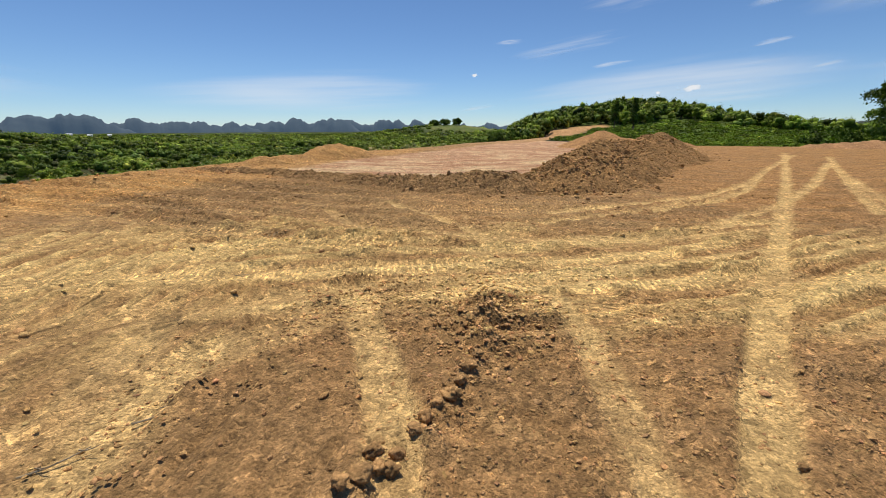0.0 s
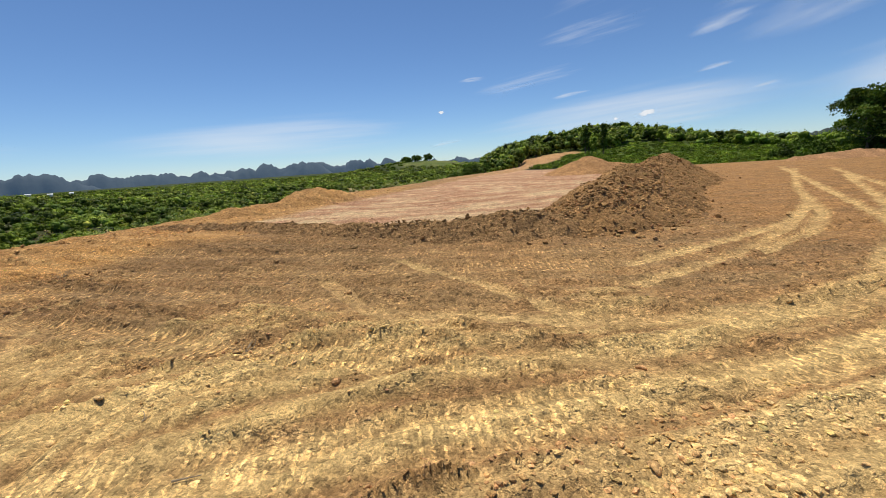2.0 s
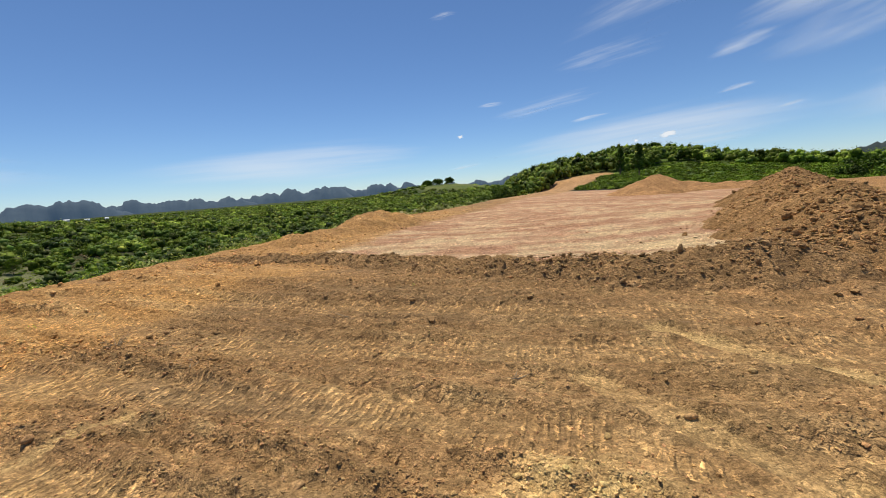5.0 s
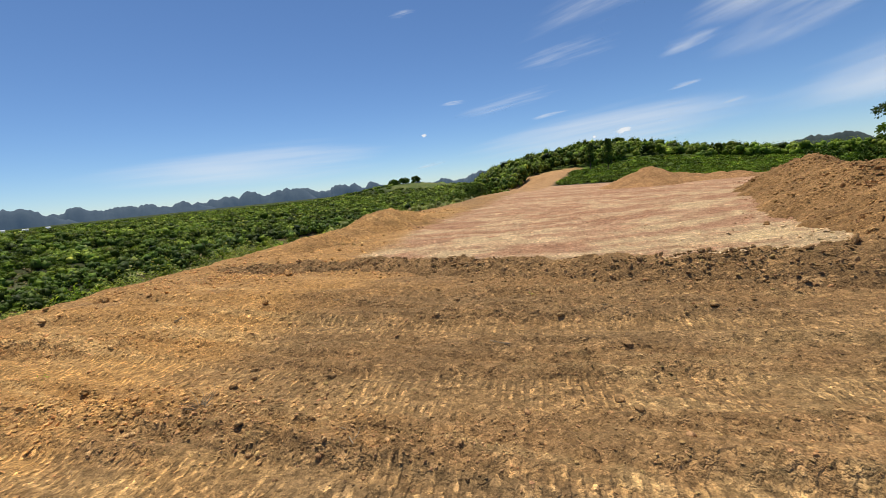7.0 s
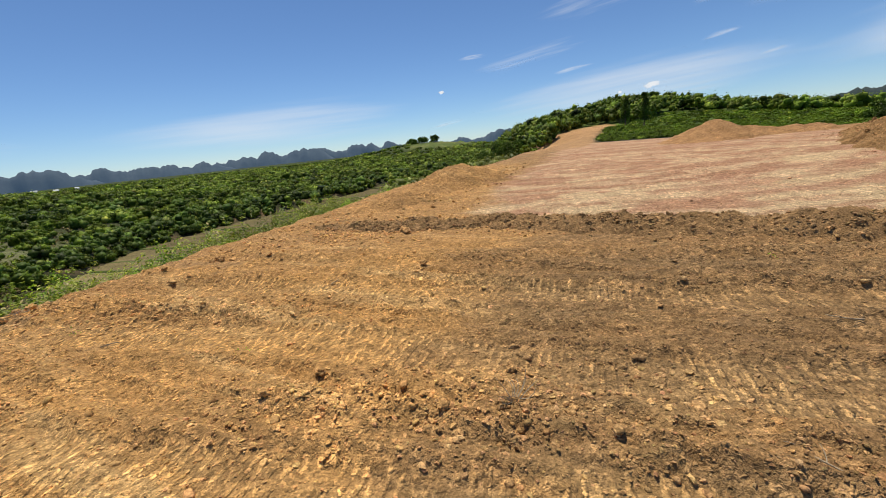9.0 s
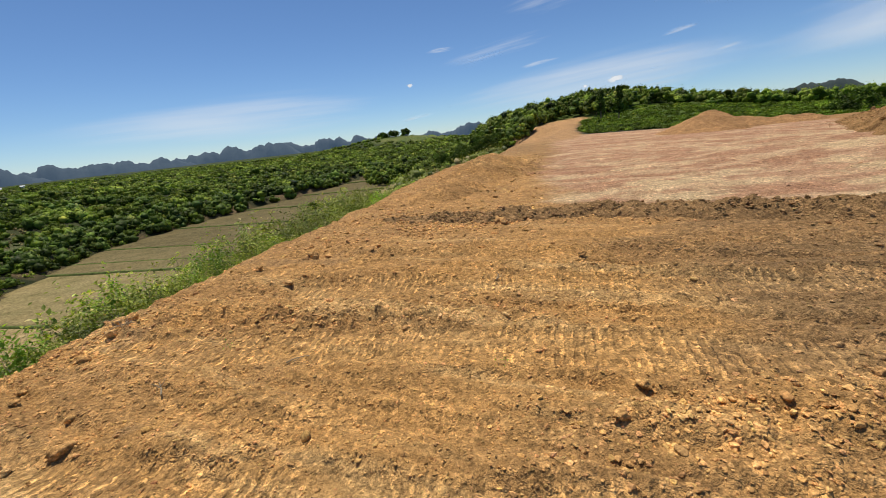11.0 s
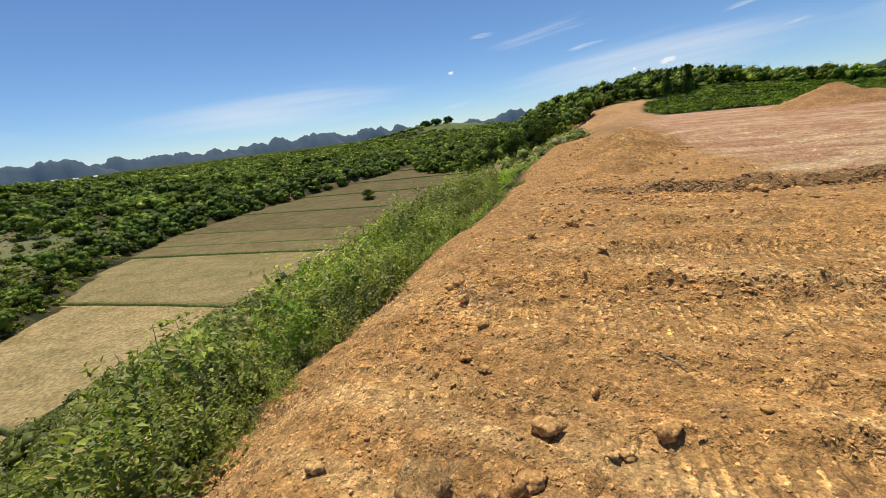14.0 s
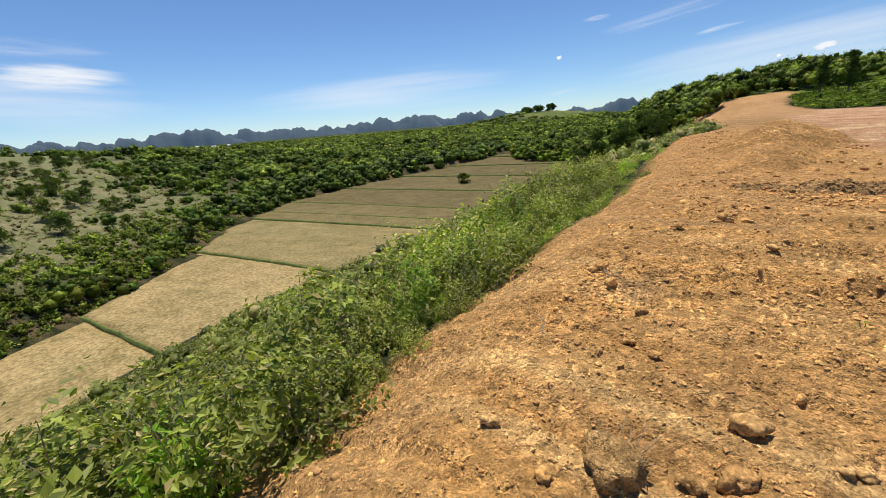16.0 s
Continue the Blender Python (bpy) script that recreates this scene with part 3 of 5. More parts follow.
def near_relief(x, y):
    """Small relief of the bare plateau: ruts, ridges, lumps; also the tread bars and dust of the tracks."""
    s = np.interp(y, EDGE_Y, EDGE_X) - x
    near = (1 - smooth(np.hypot((x + 6) / 2.2, y - 8), 24, 40)) * (1 - smooth(s, 3, 6))
    rough = 0.5 + smooth(fbm(x * 0.5, y * 0.9, 3, 61), -0.3, 0.4)
    z = 0.035 * fbm(x * 0.7, y * 1.1, 3, 62) + 0.036 * rough * fbm(x * 3.3, y * 4.2, 4, 63, 0.66)
    z = z + 0.03 * rough * np.abs(perlin(x * 8.1, y * 8.7, 64)) + 0.03 * smooth(s, -1.5, 0.5) * fbm(x * 1.6, y * 1.6, 3, 65)
    skew = y + 0.22 * x - 0.012 * x * x
    z = z + 0.075 * smooth(y, 2.6, 4.0) * fbm(x * 0.35, skew * 3.2, 3, 70, 0.6) * (1 - smooth(y, 12, 16))
    z = z + 0.04 * smooth(y, 4.5, 6.5) * fbm(x * 0.55, skew * 5.0, 3, 73, 0.6) * (1 - smooth(y, 12, 15)) * smooth(x, -15, -11)
    belt = smooth(y, 2.4, 3.6) * (1 - smooth(y - 0.05 * x, 6.6, 8.2)) * smooth(x, -9, -6)
    z = z * (1 - 0.5 * belt) + 0.11 * belt * fbm(x * 0.15, sand_run(x, y) * 3.1, 3, 48, 0.6) + 0.03 * belt * fbm(x * 0.7, sand_run(x, y) * 8.0, 2, 74)
    bars, run, dust = 0 * x, 0 * x, 0 * x
    for line, half, deep, tread, dusty in TRACKS:
        d, r, _ = along(x, y, line)
        d = d + 0.05 * fbm(x * 1.3, y * 1.3, 2, 66)
        flat = 1 - smooth(d, half * 0.75, half * 1.15)
        lip = np.exp(-(((d - half * 1.35) / (half * 0.3)) ** 2))
        z = z * (1 - 0.55 * flat) - 1.5 * deep * flat + deep * 1.3 * lip * (0.6 + fbm(x * 4, y * 4, 2, 67))
        if tread:
            run = np.where(d < half * 1.7, r, run)
        bars = np.maximum(bars * smooth(d, half * 1.7, half * 2.3), flat * tread)
        dust = np.maximum(dust, flat * dusty * (0.75 + 0.6 * fbm(x * 0.8, y * 0.8, 3, 68)))
    for line in RIDGES:
        d, r, h = along(x, y, line)
        z = z + np.maximum(0, h * (1.2 + 1.1 * fbm(x * 5, y * 5, 3, 69, 0.6)) - 0.35 * d * (h / 0.06)) * 1.35
    return z * near, bars * near, run, dust


def ground_z(x, y):
    x, y = np.atleast_1d(np.asarray(x, float)), np.atleast_1d(np.asarray(y, float))
    return land(x, y) + relief(x, y)[0]


def heaped_z(x, y):
    """The surface with the long pile and the berm on it."""
    z = ground_z(x, y)
    x, y = np.atleast_1d(np.asarray(x, float)), np.atleast_1d(np.asarray(y, float))
    return z + np.maximum(0, np.maximum(heap(x, y, PILE, 0.57, 71), heap(x, y, BERM, 0.62, 72)))


def mesh_object(name, verts, faces, mat, parent=None, smooth_faces=True):
    """One mesh object from arrays of vertices and of equal-sided faces."""
    me = bpy.data.meshes.new(name)
    verts, faces = np.asarray(verts, np.float32), np.asarray(faces, np.int32)
    n, k = faces.shape
    me.vertices.add(len(verts))
    me.vertices.foreach_set("co", verts.ravel())
    me.loops.add(n * k)
    me.loops.foreach_set("vertex_index", faces.ravel())
    me.polygons.add(n)
    me.polygons.foreach_set("loop_start", np.arange(0, n * k, k, dtype=np.int32))
    me.polygons.foreach_set("use_smooth", np.full(n, smooth_faces))
    me.materials.append(mat)
    me.update(calc_edges=True)
    ob = new(name, me)
    ob.parent = parent
    return ob


def part(name, bm, mat, parent, label=""):
    me = bpy.data.meshes.new(name)
    bm.to_mesh(me)
    bm.free()
    me.materials.append(mat)
    ob = new(name, me)
    ob.parent = parent
    return tagged(ob, label)


def set_crowns(ob, own):
    """A number from 0 to 1 for each plant's own depth of colour, four corners a leaf."""
    ob.data.attributes.new("crown", "FLOAT", "POINT").data.foreach_set("value", np.repeat(own, 4).astype(np.float32))
    return ob


def set_tint(ob, col):
    a = ob.data.attributes.new("tint", "FLOAT_COLOR", "POINT")
    a.data.foreach_set("color", np.c_[col, np.ones(len(col))].astype(np.float32).ravel())


def sheet(xs, ys):
    """Vertices and quads of a grid over the plan."""
    gx, gy = np.meshgrid(xs, ys)
    nx, ny = len(xs), len(ys)
    i = (np.arange(ny - 1)[:, None] * nx + np.arange(nx - 1)[None, :]).ravel()
    return gx.ravel(), gy.ravel(), np.stack([i, i + 1, i + nx + 1, i + nx], 1)


def grown(start, step, rate, end):
    out, v = [], start
    while abs(v - start) < abs(end - start):
        step *= rate
        v += step
        out.append(v)
    return np.array(out)


# ---- ground ----
# rows lie closest just ahead of the walk's line and widen away from it
rows = np.arange(0.9, 4.6, 0.036)
rows = np.r_[rows, grown(rows[-1], 0.036, 1.02, rows[-1] + 4.6)]
rows = np.r_[rows, np.arange(rows[-1] + 0.13, 22, 0.13)]
rows = np.r_[grown(rows[0], -0.06, 1.2, -700)[::-1], rows, grown(rows[-1], 0.13, 1.045, 4600)]
cols = np.arange(-17.6, 5.0, 0.046)
cols = np.r_[cols, np.arange(cols[-1] + 0.13, 17, 0.14)]
cols = np.r_[grown(cols[0], -0.046, 1.06, -4300)[::-1], cols, grown(cols[-1], 0.14, 1.07, 4300)]
gx, gy, quads = sheet(cols, rows)
gy = gy + np.interp(gx, [-18, -15, -11, -8, -6, -3, 0, 3], [8.4, 8.3, 7.9, 7.1, 6.2, 4.3, 0.6, 0.4]) * (1 - smooth(gy, 8, 40)) * smooth(gy, -60, -5)
rz, bars, run, dust = relief(gx, gy)
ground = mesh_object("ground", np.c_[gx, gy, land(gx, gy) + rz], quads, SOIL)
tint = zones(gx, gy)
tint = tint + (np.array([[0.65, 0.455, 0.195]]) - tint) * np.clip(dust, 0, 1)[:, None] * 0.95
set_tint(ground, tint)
for key, val in (("tread_s", run), ("tread_m", bars)):
    ground.data.attributes.new(key, "FLOAT", "POINT").data.foreach_set("value", val.astype(np.float32))
tagged(ground, "bulldozed ochre and orange laterite soil, grassy valley beyond", "ground", kind="structure")


# ---- heaps of soil ----
def soil_heap(name, line, slope, seed, step, grow, colour, label):
    """A heap along a line of crests, its foot let into the ground."""
    pts = np.array(line)
    lo, hi = pts[:, :2].min(0) - grow, pts[:, :2].max(0) + grow
    x, y, q = sheet(np.arange(lo[0], hi[0], step), np.arange(lo[1], hi[1], step))
    h = heap(x, y, line, slope, seed)
    lumps = 0.05 * fbm(x * 4.5, y * 4.5, 3, seed + 1, 0.65) + 0.035 * np.abs(perlin(x * 8.3, y * 8.3, seed + 2))
    z = land(x, y) + np.where(h > 0, h + lumps * np.clip(h * 6, 0, 1), np.maximum(h, -0.25))
    keep = (h[q].max(1) > -0.12)
    used = np.unique(q[keep])
    at = np.full(len(x), -1)
    at[used] = np.arange(len(used))
    ob = mesh_object(name, np.c_[x, y, z][used], at[q[keep]], HEAP)
    n = fbm(x * 0.9, y * 0.9, 4, seed + 3, 0.6)
    col = (np.array(colour)[None] if colour else zones(x, y)) * (1 + 0.3 * n[:, None])
    set_tint(ob, col[used])
    return tagged(ob, label, "soil heap")


soil_heap("soil_ridge", PILE, 0.57, 71, 0.07, 3.2, (0.29, 0.17, 0.07), "long heap of loose brown earth beside the levelled pad")
soil_heap("soil_berm", BERM, 0.62, 72, 0.05, 1.2, (0.27, 0.165, 0.073), "low dark berm of cloddy soil before the pad")
soil_heap("soil_mound", [(-9.4, 24.0, 0.75), (-8.6, 24.9, 0.85), (-7.8, 25.3, 0.6)], 0.5, 75, 0.08, 2.6, None, "rounded brown soil mound on the plateau's rim")
soil_heap("soil_mound", [(-11.3, 19.6, 0.3), (-10.3, 21.2, 0.42), (-9.9, 22.6, 0.35)], 0.4, 78, 0.08, 2.0, None, "low orange soil mound on the plateau's rim")
soil_heap("soil_mound", [(9.6, 39.8, 1.25), (10.8, 40.0, 1.45), (12.2, 40.0, 0.9), (14.5, 39.6, 0.55), (17, 38.5, 0.5)], 0.42, 81, 0.14, 4.5, (0.4, 0.228, 0.1), "tipped heap of bare orange soil at the pad's far side")
soil_heap("soil_mound", [(27, 38.4, 0.3), (31, 37.4, 0.65), (34, 36.6, 0.5), (38, 35.5, 0.7), (43, 34.0, 0.5)], 0.35, 84, 0.2, 4.0, (0.38, 0.22, 0.11), "low bank of scraped orange soil under the trees")


# ---- paddy fields on the valley floor ----
BUND_WEST = [8, 33.5, 53.5, 74, 80, 90, 107, 126, 147, 172]
BUND_EAST = [3, 29.0, 47.0, 65, 70, 77, 94, 116, 140, 166]


def edge_foot(y):
    """Where the bank meets the valley floor."""
    return np.interp(y, EDGE_Y, EDGE_X) - (-floor_z(y)) / bank_slope(y) + 1.0


def east_side(y):
    """The fields' side under the bank: at its foot, then out to the head of the valley."""
    return np.where(y < 90, edge_foot(y), np.interp(y, [90, 105, 120, 169, 214, 240], [float(edge_foot(90.0)), -16, -13, -8, -4, 7]))


def paddy(row):
    """One cut paddy between two bunds, a gently uneven bed with thickness."""
    n, m = 40, 24
    u, v, q = sheet(np.r_[0, np.linspace(0.002, 0.998, n), 1], np.r_[0, np.linspace(0.003, 0.997, m), 1])
    lo = BUND_WEST[row] + (BUND_EAST[row] - BUND_WEST[row]) * u
    hi = (BUND_WEST[row + 1] + (BUND_EAST[row + 1] - BUND_WEST[row + 1]) * u) if row + 1 < len(BUND_WEST) else lo + 46 + 10 * u
    y = lo + (hi - lo) * v
    west, east = np.interp(y, WEST_Y, WEST_X) - 0.2, east_side(y)
    x = west + (east - west) * u
    y = lo + (hi - lo) * v
    z = floor_z(lo) + 0.02 + 0.05 * fbm(x * 0.3, y * 0.3, 3, 90 + row)
    rim = (u == 0) | (u == 1) | (v == 0) | (v == 1)
    z = np.where(rim, z - 0.8, z)
    ob = mesh_object("paddy_field", np.c_[x, y, z], q, STRAW)
    # drier straw low in the valley, greener regrowth towards its head
    dry = [1.14, 1.1, 0.88, 0.64, 0.6, 0.5, 0.52, 0.48, 0.5, 0.48][row]
    ob.color = (dry, 0.72 * dry + 0.28, 0.5 * dry + 0.45, 1) if dry > 1 else (dry * 0.97, dry, dry * 0.9, 1)
    return tagged(ob, "harvested paddy of dry straw stubble between grassy bunds", "paddy field", "terraced paddies", "structure")


def bund(row):
    """A low grassy bank between two paddies."""
    n, m = 70, 7
    u, v, q = sheet(np.linspace(0, 1, n), np.linspace(-1, 1, m))
    y0 = BUND_WEST[row] + (BUND_EAST[row] - BUND_WEST[row]) * u + 0.2 * fbm(u * 5, u * 0, 2, 100 + row)
    west, east = np.interp(y0, WEST_Y, WEST_X) - 0.6, east_side(y0)
    x, y = west + (east - west) * u, y0 + v * (0.2 + 0.08 * fbm(u * 20, v, 2, 120 + row))
    z = floor_z(y0) - 0.2 + 0.3 * (1 - v * v) * (1 + 0.5 * fbm(x * 0.8, y * 0.8, 3, 110 + row))
    ob = mesh_object("field_bund", np.c_[x, y, z], q, BUND)
    return tagged(ob, "low grassy earth bund between two paddies", "field bund", "bunds between paddies", "structure")


for row in range(len(BUND_WEST)):
    paddy(row)
    bund(row)


# ---- leaves, bushes, trees ----
rng = np.random.default_rng(7)


def ball(n, r=rng):
    v = r.normal(size=(n, 3))
    return v / np.linalg.norm(v, axis=1)[:, None]


def turns(n):
    q = rng.normal(size=(n, 4))
    a, b, c, d = (q / np.linalg.norm(q, axis=1)[:, None]).T
    return np.stack([1 - 2 * (c * c + d * d), 2 * (b * c - a * d), 2 * (b * d + a * c), 2 * (b * c + a * d), 1 - 2 * (b * b + d * d), 2 * (c * d - a * b), 2 * (b * d - a * c), 2 * (c * d + a * b), 1 - 2 * (b * b + c * c)], 1).reshape(n, 3, 3)


def leaf_quads(at, ahead, long, wide, r=rng, face=None, loose=0.7):
    """Folded leaves: base, side, tip, side. at: bases; ahead: directions."""
    n = len(at)
    ahead = ahead / (np.linalg.norm(ahead, axis=1)[:, None] + 1e-9)
    side = np.cross(ahead, (np.array([[0, 0, 1.0]]) if face is None else face) + loose * ball(n, r))
    side /= np.linalg.norm(side, axis=1)[:, None] + 1e-9
    up = np.cross(side, ahead)
    up = up * np.where(up[:, 2:] < 0, -1.0, 1.0)
    long, wide = np.broadcast_to(long, n)[:, None], np.broadcast_to(wide, n)[:, None]
    mid = at + ahead * long * 0.45
    v = np.stack([at, mid + side * wide * 0.5 + up * wide * 0.14, at + ahead * long - up * long * 0.12, mid - side * wide * 0.5 + up * wide * 0.14], 1)
    return v.reshape(-1, 3), np.arange(4 * n).reshape(n, 4)


def limb(bm, a, b, ra, rb, sides=6, bend=0.0, steps=4):
    """A tapered, slightly bent branch."""
    a, b = Vector(a), Vector(b)
    axis = (b - a).normalized()
    u = axis.orthogonal().normalized()
    w = axis.cross(u)
    rings = []
    for k in range(steps + 1):
        f = k / steps
        c = a.lerp(b, f) + u * bend * math.sin(math.pi * f) * (b - a).length
        rad = ra + (rb - ra) * f
        rings.append([bm.verts.new(c + (u * math.cos(2 * math.pi * i / sides) + w * math.sin(2 * math.pi * i / sides)) * rad) for i in range(sides)])
    for p, q in zip(rings, rings[1:]):
        for i in range(sides):
            bm.faces.new((p[i], p[(i + 1) % sides], q[(i + 1) % sides], q[i]))
    bm.faces.new(rings[-1])


def bush(name, seed, height, radius, stems, per, size, mat, label, category, group="", droop=0.35):
    """A bush of thin stems set with leaves along their upper parts."""
    r = np.random.default_rng(seed)
    root = new(name)
    bm = bmesh.new()
    for _ in range(stems):
        a, rad = r.uniform(0, 2 * math.pi), radius * math.sqrt(r.uniform(0, 1))
        tip = (rad * math.cos(a), rad * math.sin(a), height * r.uniform(0.7, 1.0) * (1 - 0.4 * (rad / radius) ** 2))
        limb(bm, (0.3 * tip[0], 0.3 * tip[1], -0.1), tip, 0.006, 0.002, 3, r.uniform(-0.1, 0.1), 2)
        if name == "sapling":
            part("stem", bm, TWIG, root)
            bm = bmesh.new()
    d = ball(per, r)
    d[:, 2] = np.abs(d[:, 2]) * 1.1 - 0.1
    shoots = ball(34, r)
    shoots[:, 2] = np.abs(shoots[:, 2])
    pick = np.argmax(d @ shoots.T, 1)
    d = d * 0.42 + shoots[pick] * 0.58
    d *= r.uniform(0.75, 1.2, 34)[pick][:, None]
    at = d * np.array([radius, radius, height]) * (r.uniform(0.1, 1.0, (per, 1)) ** 0.55) + r.normal(0, 0.02, (per, 3))
    ahead = np.cross(d, ball(per, r)) + 0.5 * d + np.array([0, 0, 0.1 - droop])
    if name == "sapling":
        bm.free()
    else:
        part("stem", bm, TWIG, root)
    long = size * r.uniform(0.6, 1.25, len(at))
    v, q = leaf_quads(at, ahead, long, long * r.uniform(0.45, 0.68, len(at)), r, d + np.array([[0, 0, 0.5]]))
    mesh_object("foliage", v, q, mat, root, False)
    return tagged(root, label, category, group)


def tree(name, seed, height, spread_r, base, leaves, size, mat, label, lean=0.0, column=False, category="tree", group=""):
    """A tapered trunk with limbs and a crown of many leaf clumps with gaps between them."""
    r = np.random.default_rng(seed)
    root = new(name)
    bm = bmesh.new()
    fork = height * (0.85 if column else 0.45)
    limb(bm, (0, 0, -0.4), (lean, 0.1, fork), height * 0.022 + 0.03, height * 0.012, 8, 0.03)
    clumps = []
    n = 26 if column else 34
    for k in range(n):
        a = r.uniform(0, 2 * math.pi)
        if column:
            h = base + (height - base) * (k + 0.5) / n
            wide = spread_r * (1 - ((h - base) / (height - base) - 0.4) ** 2 * 1.7)
            c = np.array([0.55 * wide * math.cos(a), 0.55 * wide * math.sin(a), h])
            size_c = wide * r.uniform(0.5, 0.8)
        else:
            h = base + (height - base) * r.uniform(0.0, 1.0) ** 0.8
            f = (h - base) / (height - base)
            wide = spread_r * math.sqrt(max(0.05, 1 - (1.25 * f - 0.4) ** 2 * 1.25))
            d = wide * r.uniform(0.25, 0.95)
            c = np.array([d * math.cos(a), d * math.sin(a), h])
            size_c = spread_r * r.uniform(0.22, 0.42)
        if k % 2 == 0:
            limb(bm, (lean * 0.7, 0.05, min(fork, max(0.3, c[2] * 0.6))), c, height * 0.008, 0.01, 5, r.uniform(-0.12, 0.12))
        clumps.append((c, size_c))
    part("trunk", bm, BARK, root)
    at, out = [], []
    for c, s in clumps:
        d = ball(leaves // n, r)
        d[:, 2] = np.where(r.uniform(0, 1, len(d)) < 0.75, np.abs(d[:, 2]), d[:, 2])
        at.append(c + d * s * r.uniform(0.6, 1.05, (len(d), 1)) * np.array([1, 1, 0.75 if not column else 1.2]))
        out.append(d + 0.7 * ball(len(d), r))
    at, out = np.concatenate(at), np.concatenate(out)
    long = size * r.uniform(0.6, 1.4, len(at))
    v, q = leaf_quads(at, np.cross(out, ball(len(out), r)) + 0.3 * out, long, long * 0.7, r, out + np.array([[0, 0, 0.4]]), 1.2)
    set_crowns(mesh_object("crown", v, q, mat, root, False), np.repeat(r.uniform(0.1, 0.8, n), leaves // n))
    return tagged(root, label, category, group)


def stand(root, x, y, sink=0.0):
    root.location = (x, y, float(ground_z(x, y)[0]) - sink)
    return root


def clumps(name, places, radius, height, lobes, per, leaf, mat, label, category, flat=0.8):
    """Many crowns joined: each is a group of rounded lobes with a leafy shell, open gaps between them."""
    n = len(places) * lobes
    own = np.repeat(rng.uniform(0, 1, len(places)), lobes)
    rad, hgt = np.repeat(radius, lobes)[:, None], np.repeat(height * flat, lobes)[:, None]
    d = ball(n)
    d[:, 2] = np.abs(d[:, 2]) * 1.15 - 0.1
    reach = rng.uniform(0.35, 0.78, (n, 1))
    centre = np.repeat(places, lobes, 0) + d * np.c_[rad, rad, hgt] * reach
    size = rad * rng.uniform(0.34, 0.62, (n, 1)) * (1.25 - 0.5 * reach)
    squat = np.minimum(1.0, 0.35 + 0.6 * hgt / rad)
    # inner mass of each lobe
    box = np.array([[x, y, z] for z in (-1, 1) for y in (-1, 1) for x in (-1, 1)], float) / math.sqrt(3)
    sides = np.array([[0, 2, 3, 1], [4, 5, 7, 6], [0, 1, 5, 4], [2, 6, 7, 3], [0, 4, 6, 2], [1, 3, 7, 5]])
    spin = turns(n)
    core = np.einsum("nij,vj->nvi", spin, box) * (size * 0.88)[:, None] * rng.uniform(0.8, 1.1, (n, 8, 1))
    core[:, :, 2] *= squat
    core = (core + centre[:, None]).reshape(-1, 3)
    faces = (sides[None] + (8 * np.arange(n))[:, None, None]).reshape(-1, 4)
    # leaves round it
    d = ball(n * per)
    d[:, 2] = np.where(rng.uniform(0, 1, n * per) < 0.8, np.abs(d[:, 2]), d[:, 2])
    big = np.repeat(np.c_[size, size, size * squat], per, 0)
    at = np.repeat(centre, per, 0) + d * big * rng.uniform(0.78, 1.22, (n * per, 1))
    long = np.repeat(np.repeat(leaf, lobes), per) * rng.uniform(0.6, 1.4, n * per)
    v, q = leaf_quads(at, np.cross(d, ball(n * per)) + 0.3 * d, long, long * 0.7, rng, d + np.array([[0, 0, 0.35]]), 0.6)
    ob = mesh_object(name, np.r_[core, v], np.r_[faces, q + len(core)], mat, None, False)
    ob.data.polygons.foreach_set("use_smooth", np.arange(len(faces) + len(q)) < len(faces))
    depth = np.r_[np.repeat(own, 8), np.repeat(own, 4 * per)]
    ob.data.attributes.new("crown", "FLOAT", "POINT").data.foreach_set("value", depth.astype(np.float32))
    return tagged(ob, label, category, kind="stuff")


# ---- weeds on the bank ----
LABEL = "dense olive-green weed bush with small drooping leaves on the bank"
kinds = [bush("weed_bush", 200 + k, 0.85, 0.58, 6, 1300, 0.062, WEED, LABEL, "bush", "weeds on the bank") for k in range(4)]
kinds[3].children[1].data.materials[0] = DARKWEED
kinds += [bush("weed_bush", 210 + k, 0.85, 0.62, 5, 560, 0.105, (WEED, FRESH)[k], "low leafy green weed bush near the bank's rim", "bush", "weeds on the bank") for k in range(2)]
spots = []
for y in np.arange(6.0, 27, 0.62):
    for s in np.arange(float(weed_line(y)) + 0.3, 4.6, 0.48):
        spots.append((y + rng.uniform(-0.25, 0.25), s + rng.uniform(-0.18, 0.18)))
low = ground_z([np.interp(y, EDGE_Y, EDGE_X) - s for y, s in spots], [y for y, _ in spots])
used = set()
for (y, s), z in zip(spots, low):
    k = int(rng.integers(4)) if s > 1.5 else 4 + int(rng.uniform() < 0.35)
    size = float(np.interp(s, [0.4, 1.0, 1.6, 2.4, 4.6], [0.18, 0.26, 0.48, 0.95, 1.3])) * rng.choice([0.7, 0.9, 1.1, 1.5]) * (1 + 0.5 * float(perlin(np.array([s * 0.7]), np.array([y * 0.55]), 19)[0]))
    m = pose(float(np.interp(y, EDGE_Y, EDGE_X)) - s, y, z - 0.05, rng.uniform(-8, 8), rng.uniform(-12, -2), rng.uniform(0, 360)) @ Matrix.Diagonal((size, size, size, 1))
    if k not in used:
        used.add(k)
        kinds[k].matrix_basis = m
    else:
        copy_thing(kinds[k], m).scale = (size, size, size)

